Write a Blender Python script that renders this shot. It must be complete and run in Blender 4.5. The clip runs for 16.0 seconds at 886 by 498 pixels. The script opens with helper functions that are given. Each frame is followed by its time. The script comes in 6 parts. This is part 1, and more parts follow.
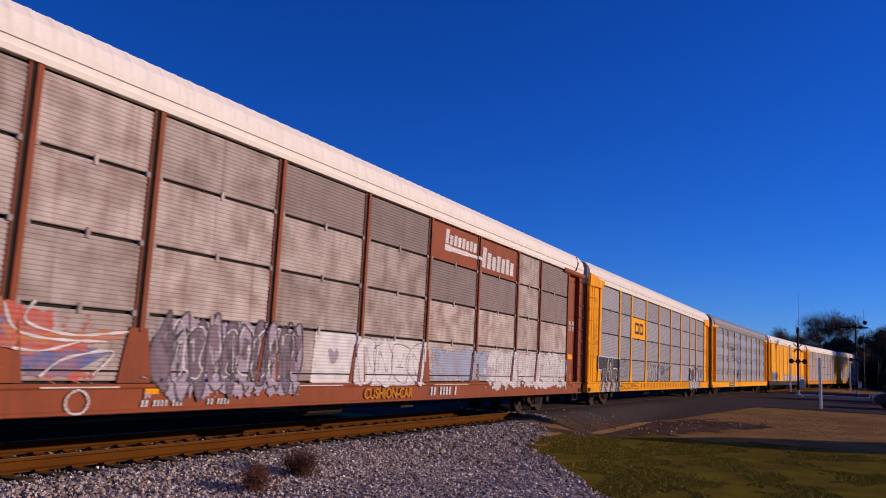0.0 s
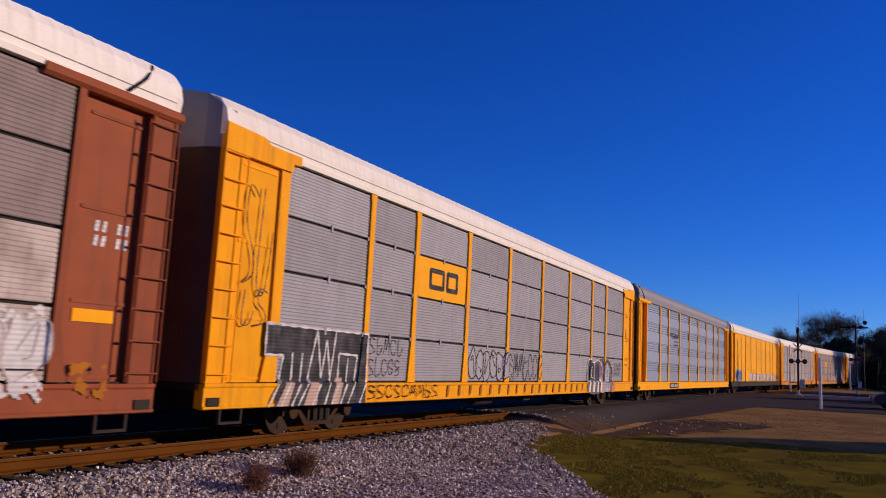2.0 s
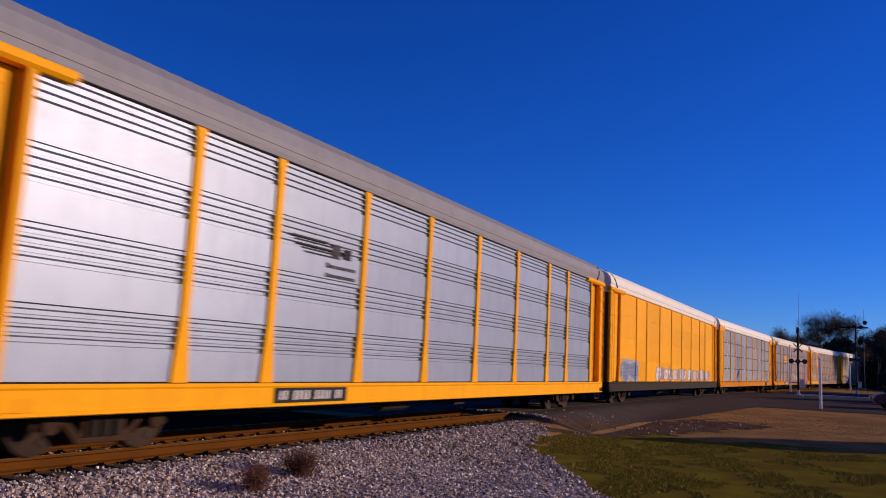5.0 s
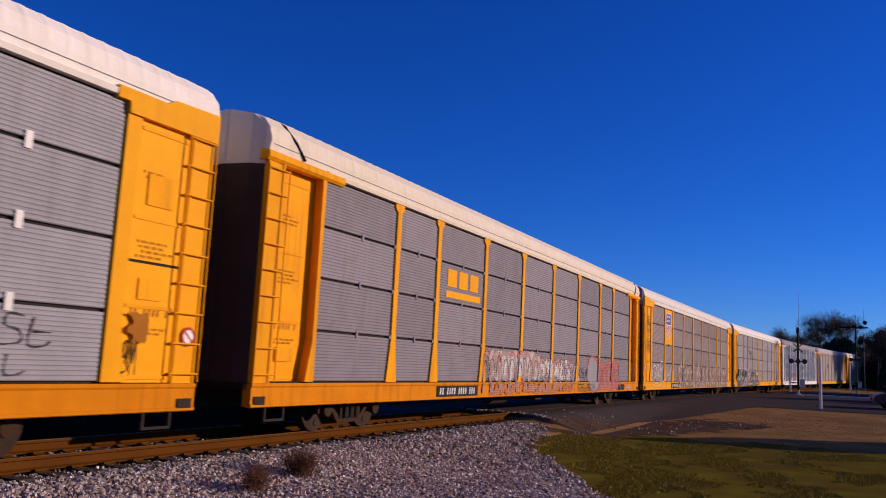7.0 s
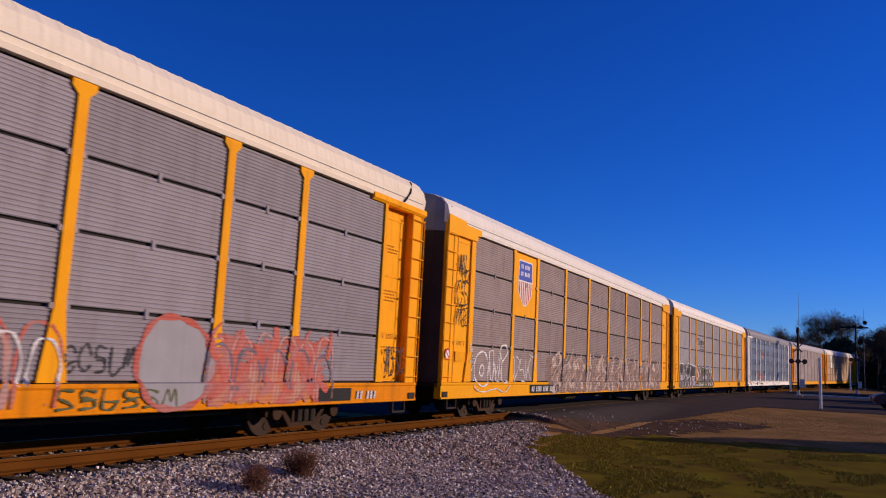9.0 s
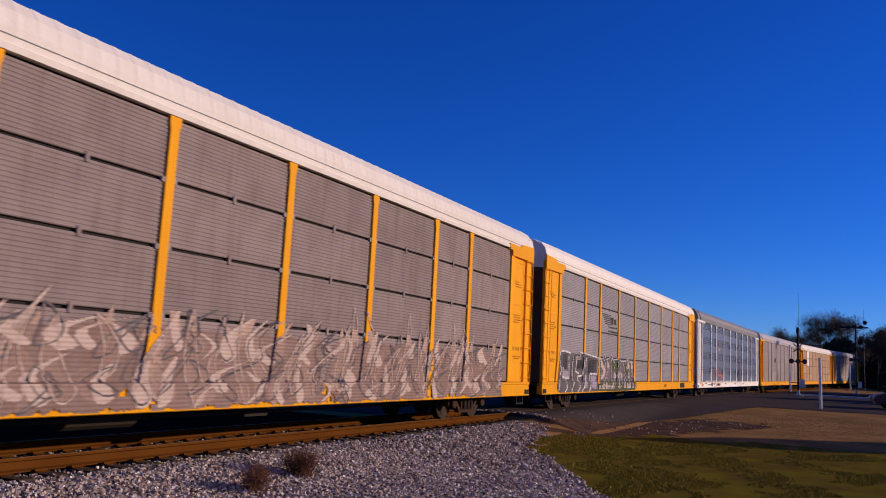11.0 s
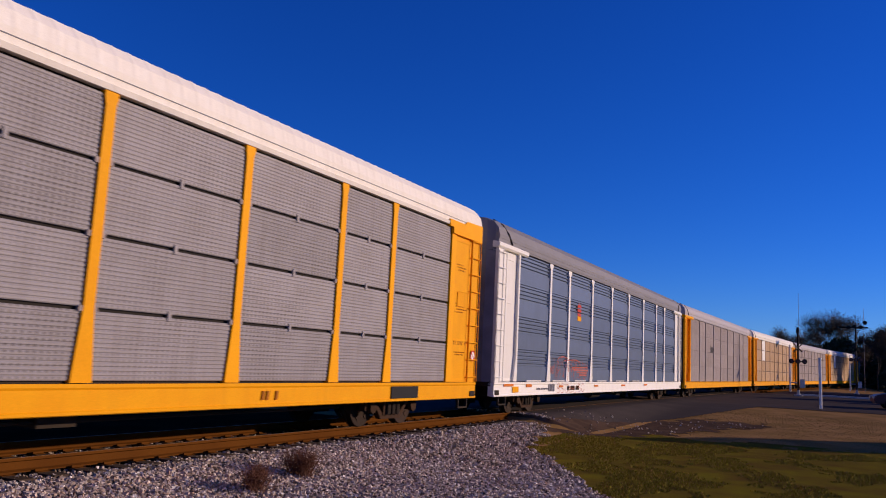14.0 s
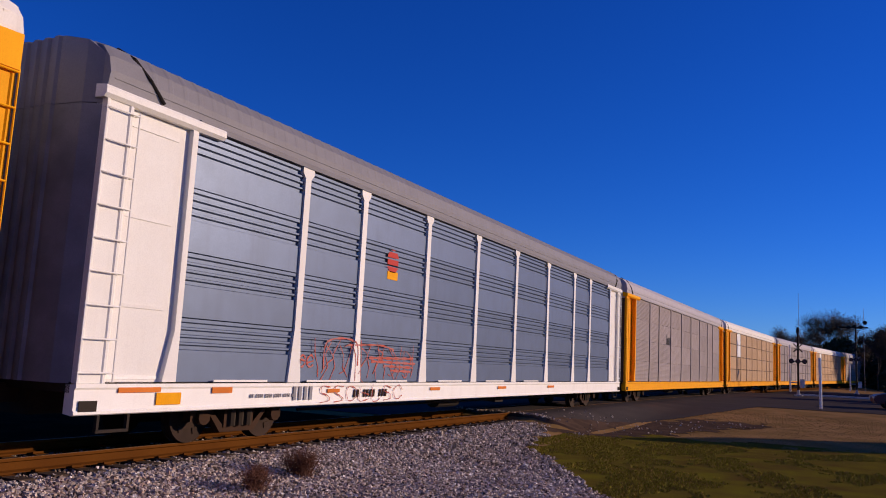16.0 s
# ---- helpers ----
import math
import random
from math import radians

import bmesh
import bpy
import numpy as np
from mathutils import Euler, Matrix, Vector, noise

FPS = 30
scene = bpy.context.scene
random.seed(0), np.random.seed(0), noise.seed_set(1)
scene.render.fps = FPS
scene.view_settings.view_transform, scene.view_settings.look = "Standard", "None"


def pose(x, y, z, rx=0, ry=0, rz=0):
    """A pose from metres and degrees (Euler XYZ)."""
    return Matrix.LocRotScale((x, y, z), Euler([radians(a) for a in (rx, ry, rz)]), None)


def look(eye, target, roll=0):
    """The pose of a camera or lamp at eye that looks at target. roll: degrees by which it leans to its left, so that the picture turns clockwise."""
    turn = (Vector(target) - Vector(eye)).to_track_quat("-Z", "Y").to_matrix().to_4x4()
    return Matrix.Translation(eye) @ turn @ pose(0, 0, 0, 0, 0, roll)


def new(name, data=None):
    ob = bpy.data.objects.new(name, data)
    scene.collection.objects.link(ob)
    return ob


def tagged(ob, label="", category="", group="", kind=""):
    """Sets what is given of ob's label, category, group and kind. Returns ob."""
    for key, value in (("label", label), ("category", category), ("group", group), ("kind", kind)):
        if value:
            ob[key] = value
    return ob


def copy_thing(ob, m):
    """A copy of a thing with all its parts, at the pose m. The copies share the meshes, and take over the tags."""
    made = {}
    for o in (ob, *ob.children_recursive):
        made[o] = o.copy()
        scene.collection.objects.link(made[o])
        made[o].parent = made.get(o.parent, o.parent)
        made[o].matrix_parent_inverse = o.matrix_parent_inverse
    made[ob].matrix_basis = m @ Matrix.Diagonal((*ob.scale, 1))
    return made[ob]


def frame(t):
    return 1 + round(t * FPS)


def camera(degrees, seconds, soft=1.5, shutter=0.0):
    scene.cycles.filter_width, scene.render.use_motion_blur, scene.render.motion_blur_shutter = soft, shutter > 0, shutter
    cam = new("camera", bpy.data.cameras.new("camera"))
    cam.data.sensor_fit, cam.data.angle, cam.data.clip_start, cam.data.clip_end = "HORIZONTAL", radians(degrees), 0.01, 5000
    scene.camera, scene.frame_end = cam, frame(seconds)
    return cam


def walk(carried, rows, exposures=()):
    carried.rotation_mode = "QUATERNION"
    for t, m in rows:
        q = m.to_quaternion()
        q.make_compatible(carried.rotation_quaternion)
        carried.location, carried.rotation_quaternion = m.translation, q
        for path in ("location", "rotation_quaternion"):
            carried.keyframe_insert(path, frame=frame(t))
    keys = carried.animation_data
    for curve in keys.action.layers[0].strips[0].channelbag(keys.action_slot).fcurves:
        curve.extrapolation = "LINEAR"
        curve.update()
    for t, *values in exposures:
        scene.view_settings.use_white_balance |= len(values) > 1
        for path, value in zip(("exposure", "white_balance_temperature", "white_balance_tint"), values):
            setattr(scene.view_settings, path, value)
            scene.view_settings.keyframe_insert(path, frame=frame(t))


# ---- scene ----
EYE = (10.32, 0.0, 1.508)
YAW, PITCH = radians(27.18), radians(7.97)
AIM = (EYE[0] - math.sin(YAW) * math.cos(PITCH), EYE[1] + math.cos(YAW) * math.cos(PITCH), EYE[2] + math.sin(PITCH))
cam = camera(58.2, 16.0, soft=1.0, shutter=0.15)
STAND = look(EYE, AIM, 2.87)
walk(cam, [(0.0, STAND), (16.0, STAND)], exposures=[(0.0, 0.0, 6300, 20), (16.0, 0.0, 6300, 20)])

# ---- daylight: low winter sun, clear sky ----
SUN_AZ, SUN_EL = radians(36), radians(14)      # azimuth from +x towards +y
SUN_DIR = Vector((math.cos(SUN_AZ) * math.cos(SUN_EL), math.sin(SUN_AZ) * math.cos(SUN_EL), math.sin(SUN_EL)))
world = bpy.data.worlds.new("clear_sky")
scene.world = world
world.use_nodes = True
wn = world.node_tree
sky = wn.nodes.new("ShaderNodeTexSky")
sky.sky_type = "NISHITA"
sky.sun_disc = False
sky.sun_elevation = SUN_EL
sky.sun_rotation = math.atan2(SUN_DIR.x, SUN_DIR.y)
sky.air_density, sky.dust_density, sky.ozone_density = 0.9, 0.0, 10.0
hs = wn.nodes.new("ShaderNodeHueSaturation")
hs.inputs["Hue"].default_value, hs.inputs["Saturation"].default_value = 0.5145, 1.05
wn.links.new(sky.outputs[0], hs.inputs["Color"])
wn.links.new(hs.outputs[0], wn.nodes["Background"].inputs[0])
wn.nodes["Background"].inputs[1].default_value = 0.1249
sun_data = bpy.data.lights.new("sun", "SUN")
sun_data.energy, sun_data.angle, sun_data.color = 4.0, radians(0.5), (1.0, 0.79, 0.55)
sun = new("sun", sun_data)
sun.matrix_world = look(SUN_DIR * 100, (0, 0, 0))


# ---- materials ----
def material(name, colour, rough=0.6, metal=0.0, second=None, scale=6.0, amount=0.5, streak=0.0, streak_colour=(0.09, 0.045, 0.02),
             grain=60.0, bump=0.15, spread=0.08, gloss=0.12, edge=(0.38, 0.68), ribbed=False, holes=0.0):
    """Two-scale procedural surface: broad stains towards a second colour, fine grain, and run-down streaks."""
    m = bpy.data.materials.new(name)
    m.use_nodes = True
    nt = m.node_tree
    bsdf = nt.nodes["Principled BSDF"]
    bsdf.inputs["Metallic"].default_value = metal
    bsdf.inputs["Specular IOR Level"].default_value = gloss
    co = nt.nodes.new("ShaderNodeTexCoord")
    info = nt.nodes.new("ShaderNodeObjectInfo")
    off = nt.nodes.new("ShaderNodeVectorMath")
    off.operation = "MULTIPLY_ADD"
    off.inputs[1].default_value = (37.0, 53.0, 71.0)
    nt.links.new(info.outputs["Random"], off.inputs[0])
    nt.links.new(co.outputs["Object"], off.inputs[2])

    def noise_at(sc, det, stretch=None):
        n = nt.nodes.new("ShaderNodeTexNoise")
        n.inputs["Scale"].default_value = sc
        n.inputs["Detail"].default_value = det
        src = off.outputs[0]
        if stretch:
            mp = nt.nodes.new("ShaderNodeMapping")
            mp.inputs["Scale"].default_value = stretch
            nt.links.new(src, mp.inputs[0])
            src = mp.outputs[0]
        nt.links.new(src, n.inputs["Vector"])
        return n.outputs["Fac"]

    def mix(fac, a, b):
        x = nt.nodes.new("ShaderNodeMix")
        x.data_type = "RGBA"
        for s, v in ((x.inputs[0], fac), (x.inputs[6], a), (x.inputs[7], b)):
            if isinstance(v, (tuple, float, int)):
                s.default_value = (*v, 1) if isinstance(v, tuple) else v
            else:
                nt.links.new(v, s)
        return x.outputs[2]

    def ramp(fac, lo, hi, top=1.0):
        r = nt.nodes.new("ShaderNodeMapRange")
        r.inputs[1].default_value, r.inputs[2].default_value, r.inputs[4].default_value = lo, hi, top
        nt.links.new(fac, r.inputs[0])
        return r.outputs[0]

    second = second or tuple(c * 0.72 for c in colour)
    col = mix(ramp(noise_at(scale * 0.35, 4), edge[0], edge[1], amount), colour, second)
    fine = noise_at(grain, 3)
    col = mix(ramp(fine, 0.35, 0.75, 0.35), col, tuple(c * 0.6 for c in colour))
    if streak:
        col = mix(ramp(noise_at(1.0, 5, (3.0, 5.5, 0.35)), 0.52, 0.75, streak), col, streak_colour)
    if holes:
        rows = []
        for axis, size in (("Y", 3.2), ("Z", 4.0)):
            w = nt.nodes.new("ShaderNodeTexWave")
            w.bands_direction = axis
            w.inputs["Scale"].default_value, w.inputs["Distortion"].default_value = size, 0.0
            nt.links.new(co.outputs["Object"], w.inputs["Vector"])
            rows.append(ramp(w.outputs["Fac"], 0.55, 0.8))
        dots = nt.nodes.new("ShaderNodeMath")
        dots.operation = "MULTIPLY"
        nt.links.new(rows[0], dots.inputs[0])
        nt.links.new(rows[1], dots.inputs[1])
        faint = nt.nodes.new("ShaderNodeMath")
        faint.operation = "MULTIPLY"
        nt.links.new(dots.outputs[0], faint.inputs[0])
        nt.links.new(ramp(noise_at(0.7, 2), 0.3, 0.7, holes), faint.inputs[1])
        col = mix(faint.outputs[0], col, (0.05, 0.04, 0.035))
    hsv = nt.nodes.new("ShaderNodeHueSaturation")
    nt.links.new(ramp(info.outputs["Random"], 0.0, 1.0, 2 * spread), hsv.inputs["Value"])
    add = nt.nodes.new("ShaderNodeMath")
    add.inputs[1].default_value = 1.0 - spread
    nt.links.new(hsv.inputs["Value"].links[0].from_socket, add.inputs[0])
    nt.links.new(add.outputs[0], hsv.inputs["Value"])
    nt.links.new(col, hsv.inputs["Color"])
    nt.links.new(hsv.outputs[0], bsdf.inputs["Base Color"])
    rg = nt.nodes.new("ShaderNodeMapRange")
    rg.inputs[3].default_value, rg.inputs[4].default_value = rough - 0.08, min(1.0, rough + 0.12)
    nt.links.new(fine, rg.inputs[0])
    nt.links.new(rg.outputs[0], bsdf.inputs["Roughness"])
    if bump:
        bp = nt.nodes.new("ShaderNodeBump")
        bp.inputs["Strength"].default_value, bp.inputs["Distance"].default_value = bump, 0.01
        nt.links.new(fine, bp.inputs["Height"])
        if ribbed:
            wave = nt.nodes.new("ShaderNodeTexWave")
            wave.bands_direction = "Z"
            wave.inputs["Scale"].default_value, wave.inputs["Distortion"].default_value = 5.07, 0.0
            nt.links.new(co.outputs["Object"], wave.inputs["Vector"])
            rb = nt.nodes.new("ShaderNodeBump")
            rb.inputs["Strength"].default_value, rb.inputs["Distance"].default_value = 0.7, 0.012
            nt.links.new(wave.outputs["Fac"], rb.inputs["Height"])
            nt.links.new(rb.outputs[0], bp.inputs["Normal"])
        nt.links.new(bp.outputs[0], bsdf.inputs["Normal"])
    return m


M_YELLOW = material("yellow_paint", (0.93, 0.39, 0.002), 0.6, gloss=0.06, second=(0.82, 0.29, 0.002), streak=0.4, streak_colour=(0.30, 0.12, 0.02), bump=0.05)
M_YELLOW_NEW = material("clean_yellow_paint", (0.95, 0.41, 0.002), 0.55, gloss=0.06, second=(0.88, 0.34, 0.002), streak=0.12, streak_colour=(0.40, 0.17, 0.02), bump=0.03)
M_YELLOW_GRIME = material("grimy_yellow_paint", (0.76, 0.25, 0.002), 0.65, gloss=0.05, second=(0.58, 0.17, 0.002), streak=0.5, streak_colour=(0.26, 0.09, 0.012), bump=0.05)
M_BROWN = material("oxide_red_paint", (0.30, 0.075, 0.028), 0.65, second=(0.20, 0.055, 0.025), streak=0.4, streak_colour=(0.12, 0.05, 0.03), bump=0.06)
M_WHITE = material("white_paint", (0.88, 0.85, 0.79), 0.5, second=(0.82, 0.77, 0.70), streak=0.12, streak_colour=(0.45, 0.38, 0.30), bump=0.03)
M_ROOF_WHITE = material("weathered_white_roof", (0.86, 0.80, 0.71), 0.6, second=(0.77, 0.70, 0.60), streak=0.2, streak_colour=(0.48, 0.40, 0.32), bump=0.05)
M_ROOF_CREAM = material("cream_roof", (0.80, 0.70, 0.55), 0.6, second=(0.70, 0.60, 0.45), streak=0.2, streak_colour=(0.42, 0.32, 0.22), bump=0.05)
M_ROOF_GREY = material("galvanised_roof", (0.25, 0.24, 0.26), 0.6, metal=0.1, second=(0.20, 0.19, 0.205), bump=0.05)
M_ROOF_LILAC = material("faded_lilac_roof", (0.46, 0.42, 0.43), 0.6, second=(0.38, 0.34, 0.35), bump=0.05)
M_END_GREY = material("grey_end_door_paint", (0.26, 0.255, 0.27), 0.6, second=(0.12, 0.115, 0.125), bump=0.04)
M_END_DARK = material("grimy_brown_end_door", (0.075, 0.045, 0.03), 0.8, second=(0.045, 0.028, 0.02), bump=0.1)
M_GALV = material("galvanised_panel", (0.335, 0.325, 0.35), 0.6, metal=0.1, second=(0.26, 0.25, 0.265), streak=0.3, streak_colour=(0.19, 0.165, 0.16), spread=0.10, bump=0.06)
M_GALV_BLUE = material("bright_galvanised_panel", (0.125, 0.158, 0.235), 0.42, metal=0.3, second=(0.105, 0.13, 0.185), streak=0.3, streak_colour=(0.09, 0.105, 0.15), spread=0.08, bump=0.04)
M_GALV_PALE = material("pale_galvanised_panel", (0.29, 0.325, 0.415), 0.42, metal=0.25, second=(0.24, 0.27, 0.35), streak=0.3, streak_colour=(0.17, 0.185, 0.25), spread=0.08, bump=0.04)
M_GALV_BROWN = material("soiled_galvanised_panel", (0.52, 0.44, 0.40), 0.7, metal=0.05, second=(0.27, 0.20, 0.17), amount=0.9, streak=0.5, streak_colour=(0.21, 0.115, 0.075), spread=0.16, bump=0.06)
M_GALV_DARK = material("brown_grey_panel", (0.30, 0.237, 0.222), 0.65, metal=0.05, second=(0.20, 0.155, 0.14), streak=0.35, streak_colour=(0.12, 0.08, 0.06), spread=0.12, bump=0.05)
M_GALV_MAUVE = material("mauve_grey_panel", (0.265, 0.24, 0.265), 0.6, metal=0.1, second=(0.205, 0.18, 0.195), streak=0.3, streak_colour=(0.15, 0.12, 0.115), spread=0.10, bump=0.06)
M_GALV_PERF = material("perforated_grey_panel", (0.33, 0.305, 0.315), 0.6, metal=0.1, second=(0.26, 0.235, 0.235), streak=0.3, streak_colour=(0.19, 0.16, 0.15), spread=0.08, bump=0.06, holes=0.6)
M_GALV_WARM = material("warm_grey_panel", (0.34, 0.285, 0.27), 0.6, metal=0.05, second=(0.27, 0.215, 0.20), streak=0.35, streak_colour=(0.19, 0.14, 0.12), spread=0.10, bump=0.05)
# near-black colour that puts shade into open gaps and slots
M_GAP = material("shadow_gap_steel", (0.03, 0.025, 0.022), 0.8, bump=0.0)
M_UNDER = material("grimy_underframe_steel", (0.035, 0.027, 0.022), 0.85, second=(0.06, 0.04, 0.025), bump=0.2)
M_BOGIE = material("rusty_cast_steel", (0.055, 0.028, 0.016), 0.85, second=(0.028, 0.017, 0.012), bump=0.3)
M_WHEEL = material("wheel_steel", (0.032, 0.019, 0.013), 0.7, metal=0.2, second=(0.07, 0.04, 0.03), bump=0.1)
M_RAIL = material("rusty_rail", (0.12, 0.043, 0.008), 0.9, gloss=0.0, second=(0.07, 0.024, 0.007), scale=3, bump=0.25)
M_RAILHEAD = material("worn_rail_head", (0.17, 0.08, 0.03), 0.55, metal=0.4, second=(0.12, 0.055, 0.022), bump=0.03)
M_TIE = material("creosoted_wood", (0.075, 0.05, 0.035), 0.9, second=(0.12, 0.085, 0.06), scale=8, grain=90, bump=0.5)
M_ASPHALT = material("asphalt", (0.085, 0.070, 0.062), 0.95, gloss=0.0, second=(0.125, 0.10, 0.088), scale=1.2, grain=120, bump=0.4)
M_CONCRETE = material("pale_concrete", (0.55, 0.53, 0.50), 0.85, second=(0.42, 0.40, 0.37), bump=0.3)
M_STEEL = material("aluminium_pole", (0.55, 0.55, 0.56), 0.4, metal=0.7, bump=0.05)
M_BLACK = material("black_enamel", (0.015, 0.015, 0.016), 0.55, bump=0.0)
M_RED = material("red_paint", (0.55, 0.05, 0.035), 0.6, second=(0.40, 0.04, 0.03), bump=0.03)
M_LENS = material("dark_red_lens", (0.06, 0.012, 0.012), 0.3, gloss=0.5, bump=0.0)
M_ORANGE = material("orange_reflector", (0.75, 0.20, 0.02), 0.5, bump=0.0)
M_BLUE = material("blue_paint", (0.06, 0.10, 0.45), 0.6, bump=0.03)


def spray(name, colour, wear=0.75):
    """Weathered spray paint on corrugated sheet, worn towards the grey metal."""
    worn = tuple(0.45 * c + 0.55 * g for c, g in zip(colour, (0.32, 0.29, 0.29)))
    return material(name, colour, 0.75, second=worn, scale=9.0, amount=wear, grain=30.0, bump=0.06, streak=0.25, streak_colour=worn, edge=(0.42, 0.62), ribbed=True)


M_SKYBLUE = spray("pale_blue_spray", (0.34, 0.40, 0.53), 0.95)
M_SPRAY_WHITE = spray("white_spray", (0.74, 0.71, 0.69), 0.6)
M_SPRAY_BLACK = spray("black_spray", (0.03, 0.03, 0.035), 0.3)
M_SPRAY_RED = spray("red_spray", (0.52, 0.12, 0.085), 0.7)
M_SPRAY_PINK = spray("faded_pink_spray", (0.50, 0.27, 0.23), 0.8)
M_SPRAY_LILAC = spray("lilac_spray", (0.40, 0.32, 0.40), 0.9)
M_SPRAY_PURPLE = spray("purple_spray", (0.30, 0.13, 0.33), 0.5)
M_SPRAY_GREEN = spray("olive_spray", (0.085, 0.095, 0.03), 0.15)
M_TAN_PAINT = spray("tan_spray", (0.50, 0.34, 0.26), 0.3)
M_SPRAY_SAND = spray("sand_spray", (0.60, 0.46, 0.38), 0.2)
M_SPRAY_BROWN = spray("dusty_brown_spray", (0.27, 0.175, 0.14), 0.25)
M_TAN_PANEL = material("tan_panel_paint", (0.52, 0.34, 0.20), 0.7, second=(0.42, 0.27, 0.15), streak=0.3, streak_colour=(0.30, 0.18, 0.09), bump=0.03)
M_SPRAY_MAUVE = spray("mauve_spray", (0.20, 0.145, 0.18), 0.35)
M_SPRAY_ORANGE = spray("orange_spray", (0.56, 0.20, 0.08), 0.7)
M_BLUE_SPRAY = spray("slate_blue_spray", (0.15, 0.17, 0.33), 0.7)
M_SPRAY_DUSK = spray("smoke_grey_spray", (0.12, 0.105, 0.11), 0.3)
# ochre for smears, and for the slot shadows painted on a sill
M_OCHRE = material("ochre_grime_and_shade", (0.40, 0.14, 0.008), 0.7, second=(0.26, 0.085, 0.01), bump=0.03)
M_STENCIL = material("faded_brown_stencil", (0.60, 0.225, 0.01), 0.7, second=(0.46, 0.16, 0.01), bump=0.0)
M_BARK = material("bare_twig", (0.085, 0.065, 0.05), 0.9, bump=0.2)
M_LEAF = material("dark_evergreen", (0.035, 0.048, 0.022), 0.8, second=(0.05, 0.05, 0.03), bump=0.0)
M_DRY = material("dry_weed", (0.13, 0.06, 0.04), 0.9, gloss=0.0, second=(0.08, 0.038, 0.025), bump=0.0)
M_HUT = material("beige_sheet_metal", (0.50, 0.46, 0.40), 0.6, bump=0.05)


# ---- mesh helpers ----
def box(bm, x0, x1, y0, y1, z0, z1):
    v = [bm.verts.new((x, y, z)) for x in (x0, x1) for y in (y0, y1) for z in (z0, z1)]
    for f in ((0, 1, 3, 2), (4, 6, 7, 5), (0, 4, 5, 1), (2, 3, 7, 6), (0, 2, 6, 4), (1, 5, 7, 3)):
        bm.faces.new([v[i] for i in f])


def prism(bm, poly, a, b, axis="x"):
    """Extrude a closed polygon of 2D points from a to b along an axis; the polygon's plane holds the other two axes in order."""
    def at(u, v, w):
        return {"x": (w, u, v), "y": (u, w, v), "z": (u, v, w)}[axis]
    lo = [bm.verts.new(at(u, v, a)) for u, v in poly]
    hi = [bm.verts.new(at(u, v, b)) for u, v in poly]
    n = len(poly)
    for i in range(n):
        bm.faces.new((lo[i], lo[(i + 1) % n], hi[(i + 1) % n], hi[i]))
    bm.faces.new(lo[::-1])
    bm.faces.new(hi)


def rod(bm, p, q, r, sides=6, r2=None):
    p, q = Vector(p), Vector(q)
    d = (q - p).normalized()
    u = d.orthogonal().normalized()
    w = d.cross(u)
    r2 = r if r2 is None else r2
    rings = []
    for c, rr in ((p, r), (q, r2)):
        rings.append([bm.verts.new(c + (u * math.cos(2 * math.pi * i / sides) + w * math.sin(2 * math.pi * i / sides)) * rr) for i in range(sides)])
    for i in range(sides):
        bm.faces.new((rings[0][i], rings[0][(i + 1) % sides], rings[1][(i + 1) % sides], rings[1][i]))
    bm.faces.new(rings[0][::-1])
    bm.faces.new(rings[1])


def mesh_of(name, bm, mat):
    bmesh.ops.recalc_face_normals(bm, faces=bm.faces)
    me = bpy.data.meshes.new(name)
    bm.to_mesh(me)
    bm.free()
    me.materials.append(mat)
    return me


def put(name, me, parent=None, m=None, label=""):
    ob = new(name, me)
    ob.parent = parent
    if m is not None:
        ob.matrix_basis = m
    if label:
        tagged(ob, label=label)
    return ob


def part(name, bm, mat, parent=None, label=""):
    return put(name, mesh_of(name, bm, mat), parent, None, label)


MESHES = {}


def shared(key, build, mat):
    """One mesh for alike pieces."""
    if key not in MESHES:
        bm = bmesh.new()
        build(bm)
        MESHES[key] = mesh_of(str(key[0]), bm, mat)
    return MESHES[key]


# ---- the line of the track: straight past the crossing, then a gentle bend ----
S0, BEND = 34.0, 0.0012


def track_at(s):
    rise = 4e-5 * max(0.0, s - 40.0) ** 2
    if s <= S0:
        return Vector((0, s, rise)), 0.0
    a = BEND * (s - S0)
    return Vector(((1 - math.cos(a)) / BEND, S0 + math.sin(a) / BEND, rise)), a


def track_side(s, x, z):
    p, a = track_at(s)
    return Vector((p.x + x * math.cos(a), p.y - x * math.sin(a), p.z + z))


# ---- autorack cars ----
POSTS = (-9.12, -7.12, -4.27, -1.42, 1.42, 4.27, 7.12, 9.12)
EDGES = (-11.95,) + POSTS + (11.95,)
ROWS = (0.99, 1.95, 2.94, 3.93, 4.88)          # panel joints, above the rail
HALF, SILL0, SILL1, EAVE = 13.68, 0.57, 0.98, 4.95
XP, XPOST, XSILL = 1.405, 1.47, 1.50


def corrugated(width, height, fine):
    """A pressed sheet: fine even ribs, or four ribs over a flat field."""
    def build(bm):
        prof = [(-0.02, 0.0)]
        if fine:
            n = max(8, round(height / 0.062))
            step = height / n
            for i in range(n):
                z = i * step
                prof += [(0.017, z + 0.06 * step), (0.027, z + 0.30 * step), (0.027, z + 0.74 * step), (0.017, z + 0.96 * step)]
        else:
            prof += [(0.022, 0.01)]
            for i in range(4):
                z = height * (0.50 + 0.118 * i)
                prof += [(0.022, z), (-0.035, z + 0.018), (-0.035, z + 0.058), (0.022, z + 0.085)]
            prof += [(0.022, height - 0.005)]
        prof += [(-0.02, height)]
        prism(bm, prof, -width / 2, width / 2, "y")
    return build


